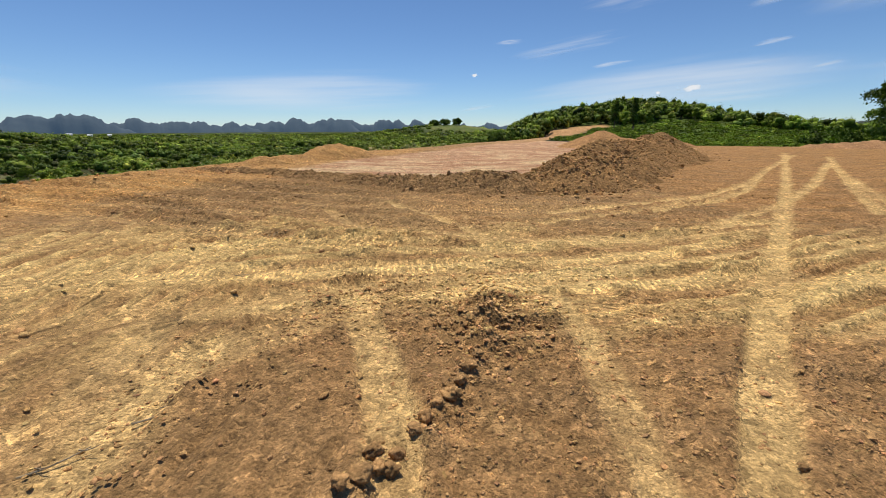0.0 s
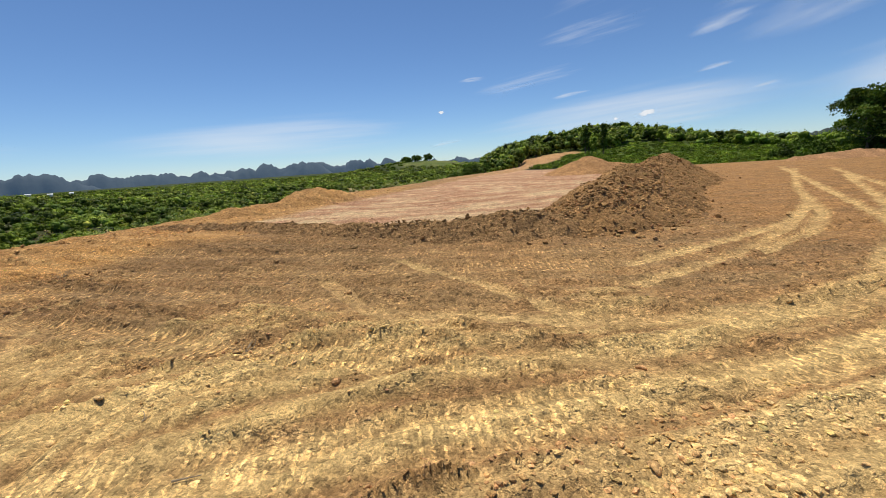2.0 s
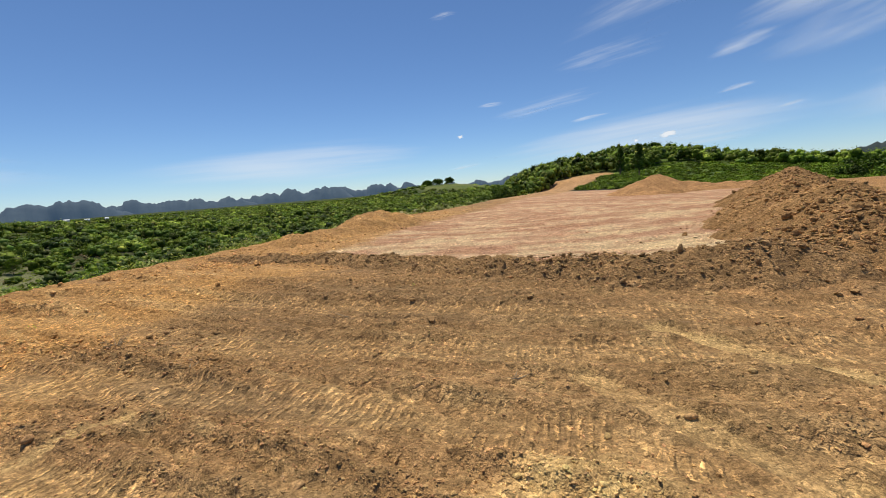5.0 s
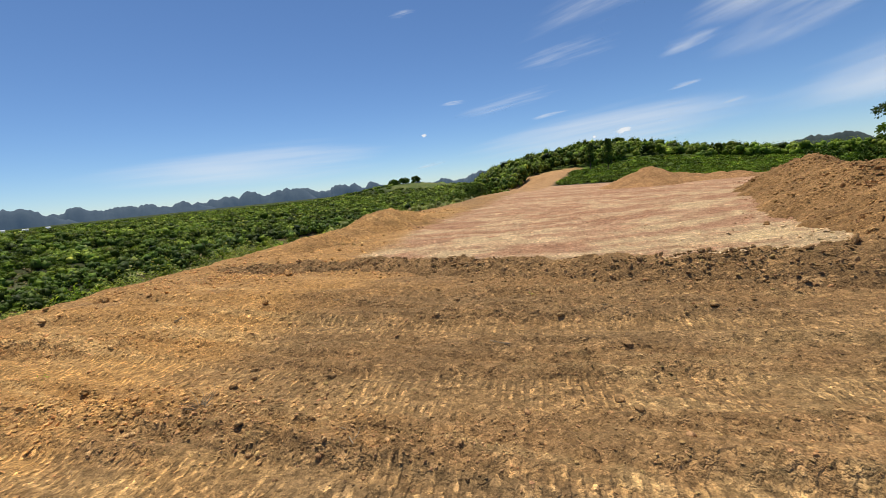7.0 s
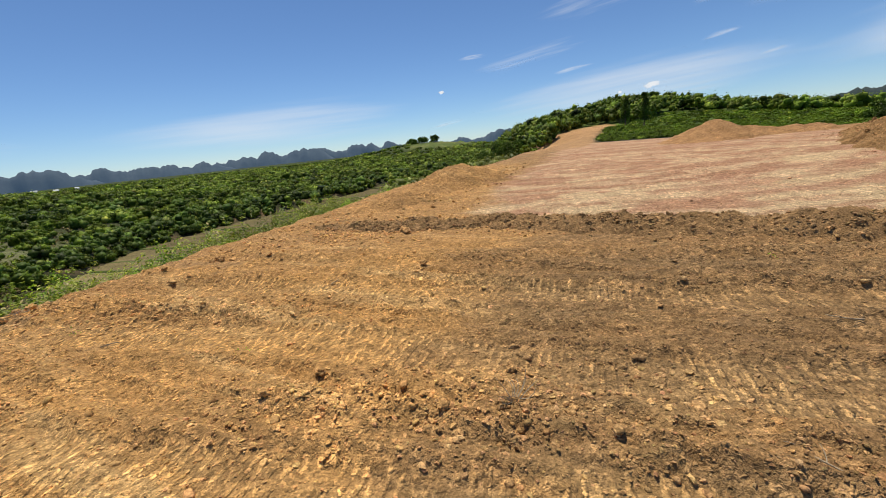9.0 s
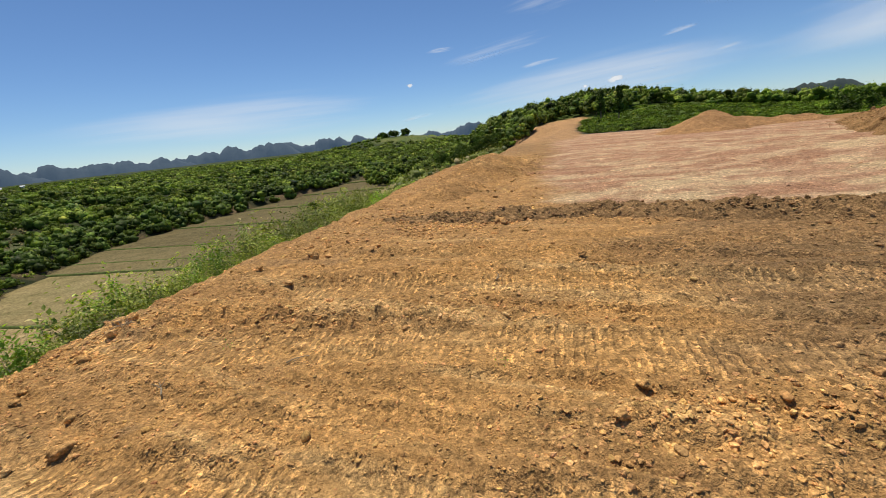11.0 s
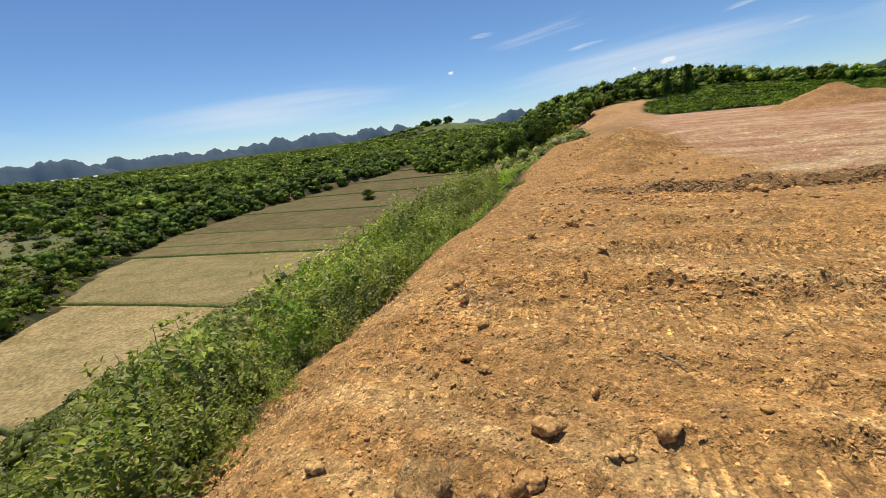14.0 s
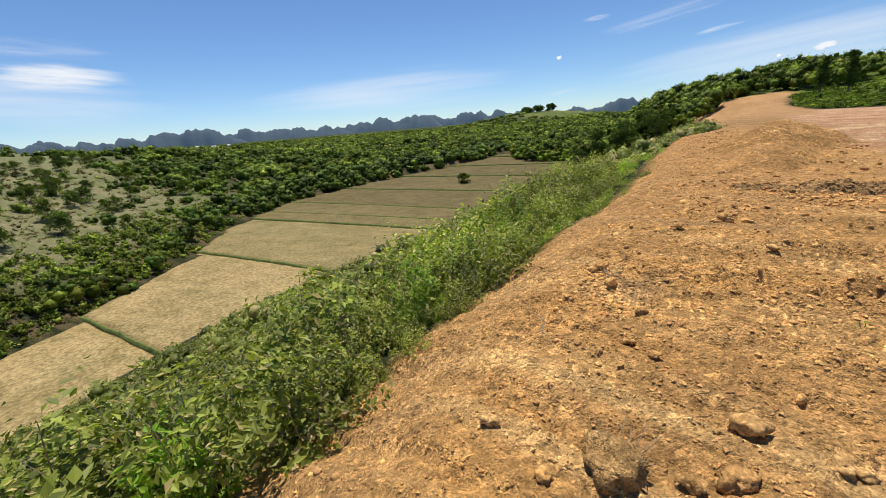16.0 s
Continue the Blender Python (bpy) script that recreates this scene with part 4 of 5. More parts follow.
for k, (x, y, h, rad, leaf) in enumerate([(-17.3, 18.6, 1.35, 0.6, 0.11), (-18.2, 16.0, 1.2, 0.55, 0.1), (-18.8, 13.6, 1.1, 0.6, 0.1), (-16.1, 24.0, 1.4, 0.7, 0.12), (-18.6, 11.9, 0.7, 0.4, 0.15), (-20.2, 14.2, 1.1, 0.5, 0.13), (-18.2, 10.2, 0.7, 0.4, 0.16), (-15.4, 27.5, 1.3, 0.8, 0.12), (-19.8, 9.6, 1.0, 0.5, 0.16), (-16.4, 17.3, 1.15, 0.5, 0.1), (-17.0, 14.8, 1.05, 0.38, 0.1), (-16.45, 16.2, 0.7, 0.3, 0.09), (-17.35, 13.4, 0.9, 0.42, 0.11), (-15.9, 19.3, 0.9, 0.4, 0.1)]):
    sapling = bush("sapling", 300 + k, h * 1.3, rad * 1.05, 9, 1200, min(leaf, 0.115) * 0.7, FRESH, "bright green broad-leaved sapling among the weeds", "sapling", "", 0.1)
    stand(sapling, x, y, 0.05)
for k, (x, y) in enumerate([(-18.3, 12.6), (-18.9, 13.1), (-17.6, 11.6)]):
    root = new("dry_stalk")
    bm = bmesh.new()
    limb(bm, (0, 0, -0.1), (0.08, 0.1, 1.0), 0.009, 0.003, 5, 0.06)
    limb(bm, (0.05, 0.06, 0.6), (0.2, 0.0, 0.95), 0.005, 0.002, 4, 0.05)
    part("stem", bm, TWIG, root)
    tagged(root, "thin dry pale stalk standing in the weeds", "stalk")
    stand(root, x, y)

# weeds further along and lower down, too many to count
def weed_patch(spots, lobes, per, leaf, mat, label):
    """Joined weed clumps at (x, y, size)."""
    x, y, big = np.array(spots).T
    clumps("bank_weeds", np.c_[x, y, land(x, y) - 0.1], big, big * rng.uniform(0.8, 1.25, len(x)), lobes, per, np.broadcast_to(leaf, len(x)) if np.isscalar(leaf) else leaf[0] * big, mat, label, "weeds", 0.9)


below, along_bank, valley = [], [], []
for y in np.arange(5.0, 28, 0.75):
    for s in (4.6, 5.3, 6.1, 7.0, 8.0, 9.1):
        below.append((float(np.interp(y, EDGE_Y, EDGE_X)) - s + rng.uniform(-0.4, 0.4), y + rng.uniform(-0.4, 0.4), rng.uniform(0.55, 1.15)))
for _ in range(1500):
    y = 26 + 68 * rng.uniform() ** 1.5 if rng.uniform() < 0.75 else rng.uniform(2, 30)
    s = float(weed_line(y)) + 0.5 + 25 * rng.uniform() ** 1.3 if y > 26 else rng.uniform(9.5, 30)
    s = s + float(np.interp(y, [38, 52, 70, 110], [0, 1.5, 5.0, 8.0]))
    x = float(np.interp(y, EDGE_Y, EDGE_X)) - s
    if y < 55 or x < 0.2 * (y - 8.4) - 16.5:
        along_bank.append((x, y, min(1.7, 0.6 + 0.012 * math.hypot(x + 14, y - 9), (0.35 if 29 < y < 50 else 0.1) + 0.33 * s) * rng.uniform(0.55, 1.3)))
for _ in range(700):
    y = rng.uniform(62, 195)
    left, right = float(east_side(np.array([y]))[0]) + 1.5, float(np.interp(y, EDGE_Y, EDGE_X)) - 12
    x = left + (right - left) * rng.uniform() ** 1.3
    if y > 119 or x < 0.2 * (y - 8.4) - 16.5:
        valley.append((x, y, 0.015 * math.hypot(x + 14, y - 9) * rng.uniform(0.6, 1.1)))
weed_patch(below, 7, 85, 0.07, WEED, "thick olive weeds low on the bank")
weed_patch(along_bank, 6, 24, (0.12,), WEED, "thick green weeds covering the long bank")
weed_patch(valley, 5, 16, (0.14,), DARK, "dark green scrub at the valley's head")


# ---- plantation on the hills across the valley ----
def fan(az_low, az_high, near, far, density, seed):
    """Places spread evenly in the eye's angle round the middle of the walk."""
    r = np.random.default_rng(seed)
    n = int(math.radians(az_high - az_low) / density**2 * math.log(far / near))
    a, d = np.radians(r.uniform(az_low, az_high, n)), near * (far / near) ** r.uniform(0, 1, n)
    return -10 - d * np.sin(a), 8 + d * np.cos(a), d


x, y, d = fan(-14, 78, 48, 950, 0.0175, 11)
w = np.interp(y, WEST_Y, WEST_X) - x
pale = smooth(w, 2, 10) * (1 - smooth(y + 30 * fbm(x * 0.03, y * 0.03, 3, 41) - 0.35 * (w - 40), 76, 108))
keep = (w > 0.6) & (rng.uniform(0, 1, len(x)) > 0.97 * pale) & (np.exp(-(((x + 25) / 55) ** 2) - ((y - 545) / 70) ** 2) < 0.5) & ((w > 11) | (y > 64) | (rng.uniform(0, 1, len(x)) < 0.14))
x, y, d, pale = x[keep], y[keep], d[keep], pale[keep]
big = np.clip(0.85 + 0.0088 * d, 1.2, 5.0) * rng.uniform(0.55, 1.4, len(x)) * (1 - 0.25 * pale)
tall = np.clip(big * 1.15, 1.1, 3.0) * rng.uniform(0.75, 1.25, len(x))
z = land(x, y)
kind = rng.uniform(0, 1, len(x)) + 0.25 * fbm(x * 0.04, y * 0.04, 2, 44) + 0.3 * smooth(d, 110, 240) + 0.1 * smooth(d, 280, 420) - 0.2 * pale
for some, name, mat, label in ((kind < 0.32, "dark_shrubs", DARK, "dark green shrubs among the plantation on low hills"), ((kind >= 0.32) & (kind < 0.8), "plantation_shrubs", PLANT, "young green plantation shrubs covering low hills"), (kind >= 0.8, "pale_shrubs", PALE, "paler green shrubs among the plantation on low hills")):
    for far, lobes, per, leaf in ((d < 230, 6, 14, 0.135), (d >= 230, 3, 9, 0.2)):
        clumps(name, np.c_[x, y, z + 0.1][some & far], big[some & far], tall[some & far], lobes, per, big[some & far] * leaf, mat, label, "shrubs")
near = (np.interp(y, WEST_Y, WEST_X) - x < 9) & (y > 50) & (d < 230)
clumps("field_hedge", np.c_[x, y, z + 0.3][near], big[near] * 1.1, tall[near] * 1.25, 6, 13, big[near] * 0.12, DARK, "dark hedge of bushes along the paddies' far side", "hedge")

# grass and reeds on the near foot of that hill
x, y, d = fan(30, 86, 46, 150, 0.0125, 12)
w = np.interp(y, WEST_Y, WEST_X) - x
keep = (w > 0.3) & (w < 13 + 4 * perlin(x * 0.1, y * 0.1, 3)) & ((y < 75) | (w < 5))
clumps("foot_grass", np.c_[x, y, land(x, y)][keep], np.full(keep.sum(), 0.7), rng.uniform(0.5, 1.4, keep.sum()), 2, 10, np.full(keep.sum(), 0.24), PALE, "tall rough grass at the foot of the hill", "grass")

x, y, d = fan(44, 84, 50, 170, 0.0145, 15)
w = np.interp(y, WEST_Y, WEST_X) - x
keep = (w > 1) & (y < 105) & (d < 135)
x, y, d = x[keep], y[keep], d[keep]
dry = (rng.uniform(0, 1, len(x)) + fbm(x * 0.06, y * 0.06, 2, 46) > 0.5) | ((w[keep] < 7) & (y < 62))
for some, name, mat, label in ((dry, "dry_grass", DRYGRASS, "dry straw-coloured grass tufts on the orchard slope"), (~dry, "pale_grass", PALE, "pale green grass tufts on the orchard slope")):
    clumps(name, np.c_[x, y, land(x, y) - 0.05][some], np.clip(d[some] * 0.006, 0.3, 1.0), rng.uniform(0.15, 0.6, some.sum()), 2, 8, np.clip(d[some] * 0.002, 0.12, 0.4), mat, label, "grass")

# bushes of the young orchard on that slope
orchard = [tree("orchard_bush", 460 + k, 2.3 + 0.3 * k, 1.5, 0.3, 1900, 0.17, (DARK, PLANT, PLANT)[k], "round dark green orchard bush on pale grassy ground", 0.05, False, "bush", "bushes of the orchard") for k in range(3)]
planted = 0
for y in np.arange(12, 96, 7.0):
    for w in (12, 18, 25, 32, 40, 49, 58, 68):
        px, py = float(np.interp(y, WEST_Y, WEST_X)) - w + rng.uniform(-1.6, 1.6), y + rng.uniform(-2, 2)
        if rng.uniform() < 0.72 and w > 10 + 0.22 * (y - 50):
            k, size = planted % 3, rng.uniform(0.6, 1.25)
            m = pose(px, py, float(land(np.array([px]), np.array([py]))[0]) - 0.1, 0, 0, rng.uniform(0, 360)) @ Matrix.Diagonal((size, size, size, 1))
            if planted < 3:
                orchard[k].matrix_basis = m
            else:
                copy_thing(orchard[k], m).scale = (size, size, size)
            planted += 1

# ---- wooded hill behind the pad ----
x, y, d = fan(-56, 9, 62, 330, 0.0165, 13)
s = np.interp(y, EDGE_Y, EDGE_X) - x
az = np.degrees(np.arctan2(x + 10, y - 8))
near_limit = np.interp(az, [-9, 2, 8, 12, 16, 19, 22, 27, 35, 45, 56], [150, 128, 109, 110, 111, 132, 138, 150, 150, 140, 110])
keep = (d > near_limit * (1 + 0.06 * fbm(x * 0.05, y * 0.05, 2, 17))) & (np.interp(y, WEST_Y, WEST_X) - x < -4)
keep &= along(x, y, CUT)[0] > 6.8
x, y, d = x[keep], y[keep], d[keep]
z = land(x, y)
big = np.clip(0.5 + 0.0105 * d, 1.1, 3.2) * rng.uniform(0.7, 1.35, len(x))
tall = rng.uniform(3.0, 6.6, len(x)) * np.interp(np.degrees(np.arctan2(x + 10, y - 8)), [24, 32], [1.0, 0.7])
kind = rng.uniform(0, 1, len(x))
for some, name, mat in ((kind < 0.17, "dark_wood", DARK), ((kind >= 0.17) & (kind < 0.62), "hill_wood", PLANT), (kind >= 0.62, "pale_wood", PALE)):
    clumps(name, np.c_[x, y, z + tall * 0.3][some], big[some], tall[some] * 0.72, 7, 15, big[some] * 0.125, mat, "young green trees covering the hill behind the pad", "trees", 0.95)
bm_v, bm_f = [], []
for px, py, pz, th in zip(x, y, z, tall):
    for k in range(2):
        a = k * math.pi / 2
        u = np.array([math.cos(a), math.sin(a), 0]) * 0.07
        p = np.array([px, py, pz - 0.2])
        bm_f.append(np.arange(4) + 4 * len(bm_f))
        bm_v += [p - u, p + u, p + u * 0.6 + (0, 0, th * 0.3), p - u * 0.6 + (0, 0, th * 0.3)]
tagged(mesh_object("wood_trunks", bm_v, bm_f, BARK, None, False), "thin trunks of the young trees on the hill", "trunks", kind="stuff")

# crop and scrub between the pad and the wood
x, y, d = fan(-56, -10, 52, 150, 0.0135, 14)
az = np.degrees(np.arctan2(x + 10, y - 8))
keep = (y > np.interp(x, GREEN_X, GREEN_Y) + 4) & (d < np.interp(az, [8, 14, 18, 20, 22, 27, 35, 45, 56], [60, 86, 102, 128, 140, 152, 152, 142, 112]))
keep &= along(x, y, CUT)[0] > 7.0
keep &= x > 0.4 * (y - 86.6) + 16.4
x, y, d = x[keep], y[keep], d[keep]
low = d < np.interp(np.degrees(np.arctan2(x + 10, y - 8)), [10, 20, 40], [200, 96, 70])
z = land(x, y)
for some, name, mat, tall, label in ((~low, "crop_rows", FIELD, 0.8, "bright green crop field below the wooded hill"), (low, "scrub_strip", PLANT, 0.7, "dull green scrub along the pad's far edge")):
    if some.any():
        clumps(name, np.c_[x, y, z][some], np.clip(d[some] * 0.0085, 0.5, 1.3), tall * rng.uniform(0.4, 1.0, some.sum()), 3, 10, np.clip(d[some] * 0.0021, 0.15, 0.35), mat, label, "crop" if mat is FIELD else "scrub")

# ---- single trees ----
for k, (x, y, h) in enumerate([(33.0, 114.7, 7.0), (38.2, 116.0, 8.2)]):
    stand(tree("slender_tree", 400 + k, h, 1.05, 2.0, 2600, 0.26, DARK, "slender dark columnar tree beyond the pad", 0.1, True), x, y)
for k, (x, y, h, rad) in enumerate([(43.5, 50.0, 7.2, 3.8), (46.0, 44.5, 9.3, 4.6), (51.5, 44.0, 10.0, 5.0), (52.0, 37.0, 9.6, 4.6), (50.0, 53.0, 8.4, 4.2), (56.0, 31.0, 10.0, 5.0), (58, 24, 10.5, 5.0)]):
    stand(tree("broadleaf_tree", 420 + k, h, rad, 0.4, 11000, 0.27, DARK, "dense dark green broad-leaved tree beside the bare ground", 0.3), x, y)
for k, (x, y, h, rad) in enumerate([(-1.4, 122, 6.5, 3.4), (3.0, 127, 7.0, 3.6), (-6.5, 150, 6.0, 3.4), (8.0, 121, 5.0, 2.8), (-1.0, 138, 6.0, 3.2)]):
    stand(tree("broadleaf_tree", 430 + k, h, rad, 0.4, 5000, 0.36, DARK, "dark round tree at the foot of the wooded slope", 0.2), x, y)
for k, (x, y, h, rad) in enumerate([(-52, 556, 6, 7), (-36, 560, 7, 6), (-66, 560, 5, 7)]):
    stand(tree("broadleaf_tree", 436 + k, h, rad, 0.4, 1500, 1.6, DARK, "dark tree on the crest of a far green hill", 0.2), x, y)
for k, (x, y, h, rad) in enumerate([(47.0, 66.0, 2.2, 1.7), (50.0, 66.5, 2.4, 1.8), (-40.4, 109.0, 2.6, 1.7), (43.0, 44.5, 2.6, 2.2), (39.5, 40.5, 2.0, 1.8), (46.5, 38.5, 2.6, 2.4), (40.8, 52.5, 2.2, 2.0)]):
    stand(tree("round_shrub", 440 + k, h, rad, 0.3, 900, 0.34, DARK if k != 2 else PLANT, "round green shrub standing alone" if k < 3 else "dark shrub under the broad-leaved trees", 0.05, False, "shrub"), x, y)
for k, (x, y, h, rad) in enumerate([(-9.0, 104.0, 5.6, 2.8), (-5.0, 98.0, 6.0, 2.8), (-3.0, 108.0, 6.6, 3.0), (3.0, 112.0, 7.0, 3.2), (-12.5, 122.0, 5.0, 2.6)]):
    stand(tree("valley_tree", 460 + k, h, rad, 0.8, 4200, 0.3, DARK, "leafy dark green tree at the bank's foot", 0.2, False), x, y)


# ---- clods of soil ----
def lump(level, seed, rough):
    """A rough lump of about radius one, as arrays."""
    if level == 0:
        v = np.array([[1, 0, 0], [-1, 0, 0], [0, 1, 0], [0, -1, 0], [0, 0, 1], [0, 0, -1]], float)
        f = np.array([[0, 2, 4], [2, 1, 4], [1, 3, 4], [3, 0, 4], [2, 0, 5], [1, 2, 5], [3, 1, 5], [0, 3, 5]])
    else:
        bm = bmesh.new()
        bmesh.ops.create_icosphere(bm, subdivisions=level, radius=1.0)
        v, f = np.array([p.co[:] for p in bm.verts]), np.array([[p.index for p in face.verts] for face in bm.faces])
        bm.free()
    r = np.random.default_rng(seed)
    push = np.array([noise.noise(Vector(p * 0.9) + Vector((seed * 3.7, 0, 0))) for p in v])
    fine = np.array([noise.noise(Vector(p * 2.6) + Vector((0, seed * 2.3, 0))) for p in v])
    if level == 3:
        fine = fine + 0.8 * np.array([noise.noise(Vector(p * 6.5) + Vector((seed * 1.3, 0, 2))) for p in v])
    v = v * (1 + rough * push + rough * 0.6 * fine)[:, None] * (1 + 0.2 * r.normal(size=len(v)) * (level < 2))[:, None]
    return v * r.uniform([0.8, 0.7, 0.5], [1.15, 1.0, 0.8]), f


def strew(name, x, y, size, level, heaped, label, dark=1.0):
    """Clods joined into one mesh, lying a little sunk in the soil."""
    z = heaped_z(x, y) if heaped else ground_z(x, y)
    col = zones(x, y)
    if heaped:
        d = np.maximum(heap(x, y, PILE, 0.57, 71), heap(x, y, BERM, 0.62, 72))
        col = np.where((d > 0)[:, None], np.where((heap(x, y, PILE, 0.57, 71) > 0)[:, None], np.array([[0.28, 0.167, 0.07]]), np.array([[0.26, 0.162, 0.072]])), col)
    col = col * dark * rng.uniform(0.95, 1.4, (len(x), 1)) * (1 + rng.normal(0, 0.04, (len(x), 3)))
    shapes = [lump(level, 500 + k, 0.35) for k in range(7)]
    pick, spin = rng.integers(len(shapes), size=len(x)), turns(len(x))
    vs, fs, cs, base = [], [], [], 0
    for k, (v, f) in enumerate(shapes):
        some = np.where(pick == k)[0]
        p = np.einsum("nij,vj->nvi", spin[some], v) * size[some][:, None, None] * np.array([1, 1, 0.6])
        p += np.stack([x[some], y[some], z[some] + size[some] * 0.14], 1)[:, None]
        vs.append(p.reshape(-1, 3))
        fs.append((f[None] + (base + np.arange(len(some)) * len(v))[:, None, None]).reshape(-1, 3))
        cs.append(np.repeat(col[some], len(v), 0))
        base += len(some) * len(v)
    ob = mesh_object(name, np.concatenate(vs), np.concatenate(fs), CLOD, None, level > 1)
    set_tint(ob, np.concatenate(cs))
    return tagged(ob, label, "clods", kind="stuff")


def likely(x, y):
    """How thick the crumbs lie: in drifts, on ridges, along the rim, less in tracks."""
    s = np.interp(y, EDGE_Y, EDGE_X) - x
    k = 0.55 + 0.6 * smooth(fbm(x * 0.5, y * 0.9, 3, 61), -0.15, 0.4) + 0.5 * smooth(fbm(x * 1.7, y * 1.7, 3, 91), 0.0, 0.5)
    k = k + 0.5 * smooth(-x, 9, 12)
    for line in RIDGES:
        d, _, h = along(x, y, line)
        k = k + 2.2 * np.exp(-((d / (0.1 + 2.5 * h)) ** 2))
    for line, half, _, tread, dusty in TRACKS:
        d, _, _ = along(x, y, line)
        k = k * (1 - (0.5 + 0.35 * dusty) * (1 - smooth(d, half * 0.7, half * 1.1)))
    belt = smooth(y, 3.2, 4.4) * (1 - smooth(y, 6.5, 8)) * smooth(x, -8, -6)
    return k * (1 - 0.45 * belt) * (s < 2.6)


def places(n, x0, x1, y0, y1, pull=0.0):
    """Places picked by likely(), thicker towards low y when pull is above 0."""
    out_x, out_y = [], []
    while sum(map(len, out_x)) < n:
        x, y = rng.uniform(x0, x1, 20000), y0 + (y1 - y0) * rng.uniform(0, 1, 20000) ** (1 + pull)
        keep = rng.uniform(0, 2.2, 20000) < likely(x, y)
        out_x.append(x[keep])
        out_y.append(y[keep])
    return np.concatenate(out_x)[:n], np.concatenate(out_y)[:n]


x, y = places(150000, -17.8, 5, 1.2, 13.5)
off = y - np.interp(x, [-16, -11, -8, -6, -3, 0, 3], [8.6, 8.1, 7.3, 6.3, 4.6, 0.9, 0.5])
keep = (off > 0.3) & (rng.uniform(0, 1, len(x)) < np.clip(1.25 - 0.11 * off, 0.2, 1))
x, y = x[keep], y[keep]
strew("soil_crumbs", x, y, 0.0065 + 0.0125 * rng.uniform(0, 1, len(x)) ** 2, 0, False, "countless small crumbs of dry ochre soil")
x, y = places(6500, -17.8, 6, 1.2, 16)
strew("small_clods", x, y, 0.011 + 0.015 * rng.uniform(0, 1, len(x)) ** 2, 1, False, "loose small clods of dry ochre soil")
x, y = places(900, -17.8, 7, 1.2, 18)
strew("soil_clods", x, y, 0.022 + 0.026 * rng.uniform(0, 1, len(x)) ** 3, 2, False, "loose fist-sized clods of dry ochre soil")
y = rng.uniform(8.5, 32, 9000)
x = np.interp(y, EDGE_Y, EDGE_X) - rng.uniform(-1.8, 2.3, 9000)
strew("bank_crumbs", x, y, (0.008 + 0.022 * rng.uniform(0, 1, 9000) ** 3) * (0.7 + 0.02 * y), 0, False, "small crumbs of orange soil on the bank's shoulder")
for line, n, slope, level, lo, hi, name in ((PILE, 5200, 1.9, 1, 0.025, 0.075, "pile_clods"), (BERM, 5200, 0.7, 1, 0.012, 0.045, "berm_clods")):
    pts, k = np.array(line), rng.uniform(0, 1, n) ** (1.4 if line is PILE else 1.0) * (len(line) - 1.001)
    i, f = k.astype(int), (k % 1)[:, None]
    c = pts[i, :2] * (1 - f) + pts[i + 1, :2] * f + rng.normal(0, slope * 0.5, (n, 2))
    strew(name, c[:, 0], c[:, 1], lo + (hi - lo) * rng.uniform(0, 1, n) ** 2.2, level, True, "rough clods of brown soil on the heap", 0.95)
def lump_mesh(k, colour):
    v, f = lump(2, 560 + k, 0.4)
    ob = mesh_object("clod", v, f, CLOD, None, False)
    set_tint(ob, np.repeat(np.array([colour]), len(v), 0))
    me = ob.data
    bpy.data.objects.remove(ob)
    return me


for line, holder, n, wide, lo, hi, colour in ((PILE, bpy.data.objects["soil_ridge"], 260, 0.85, 0.04, 0.11, (0.34, 0.2, 0.083)), (BERM, bpy.data.objects["soil_berm"], 170, 0.34, 0.03, 0.075, (0.31, 0.195, 0.09))):
    shapes = [lump_mesh(k, colour) for k in range(6)]
    pts, k = np.array(line), rng.uniform(0, 1, n) ** (1.5 if line is PILE else 1.0) * (len(line) - 1.001)
    i, f = k.astype(int), (k % 1)[:, None]
    c = pts[i, :2] * (1 - f) + pts[i + 1, :2] * f + rng.normal(0, wide, (n, 2))
    for (x, y), z in zip(c, heaped_z(c[:, 0], c[:, 1])):
        piece = new("clod", shapes[int(rng.integers(6))])
        size = lo + (hi - lo) * rng.uniform() ** 2.5
        piece.matrix_basis = pose(x, y, z + size * 0.15, *rng.uniform(0, 360, 3)) @ Matrix.Diagonal((size, size, size * 0.8, 1))
        piece.parent = holder

n = 700
y = rng.uniform(14, 34, n)
strew("rim_clods", np.interp(y, EDGE_Y, EDGE_X) + rng.uniform(0.3, 5, n), y, rng.uniform(0.02, 0.08, n), 1, False, "loose clods along the plateau's rim")


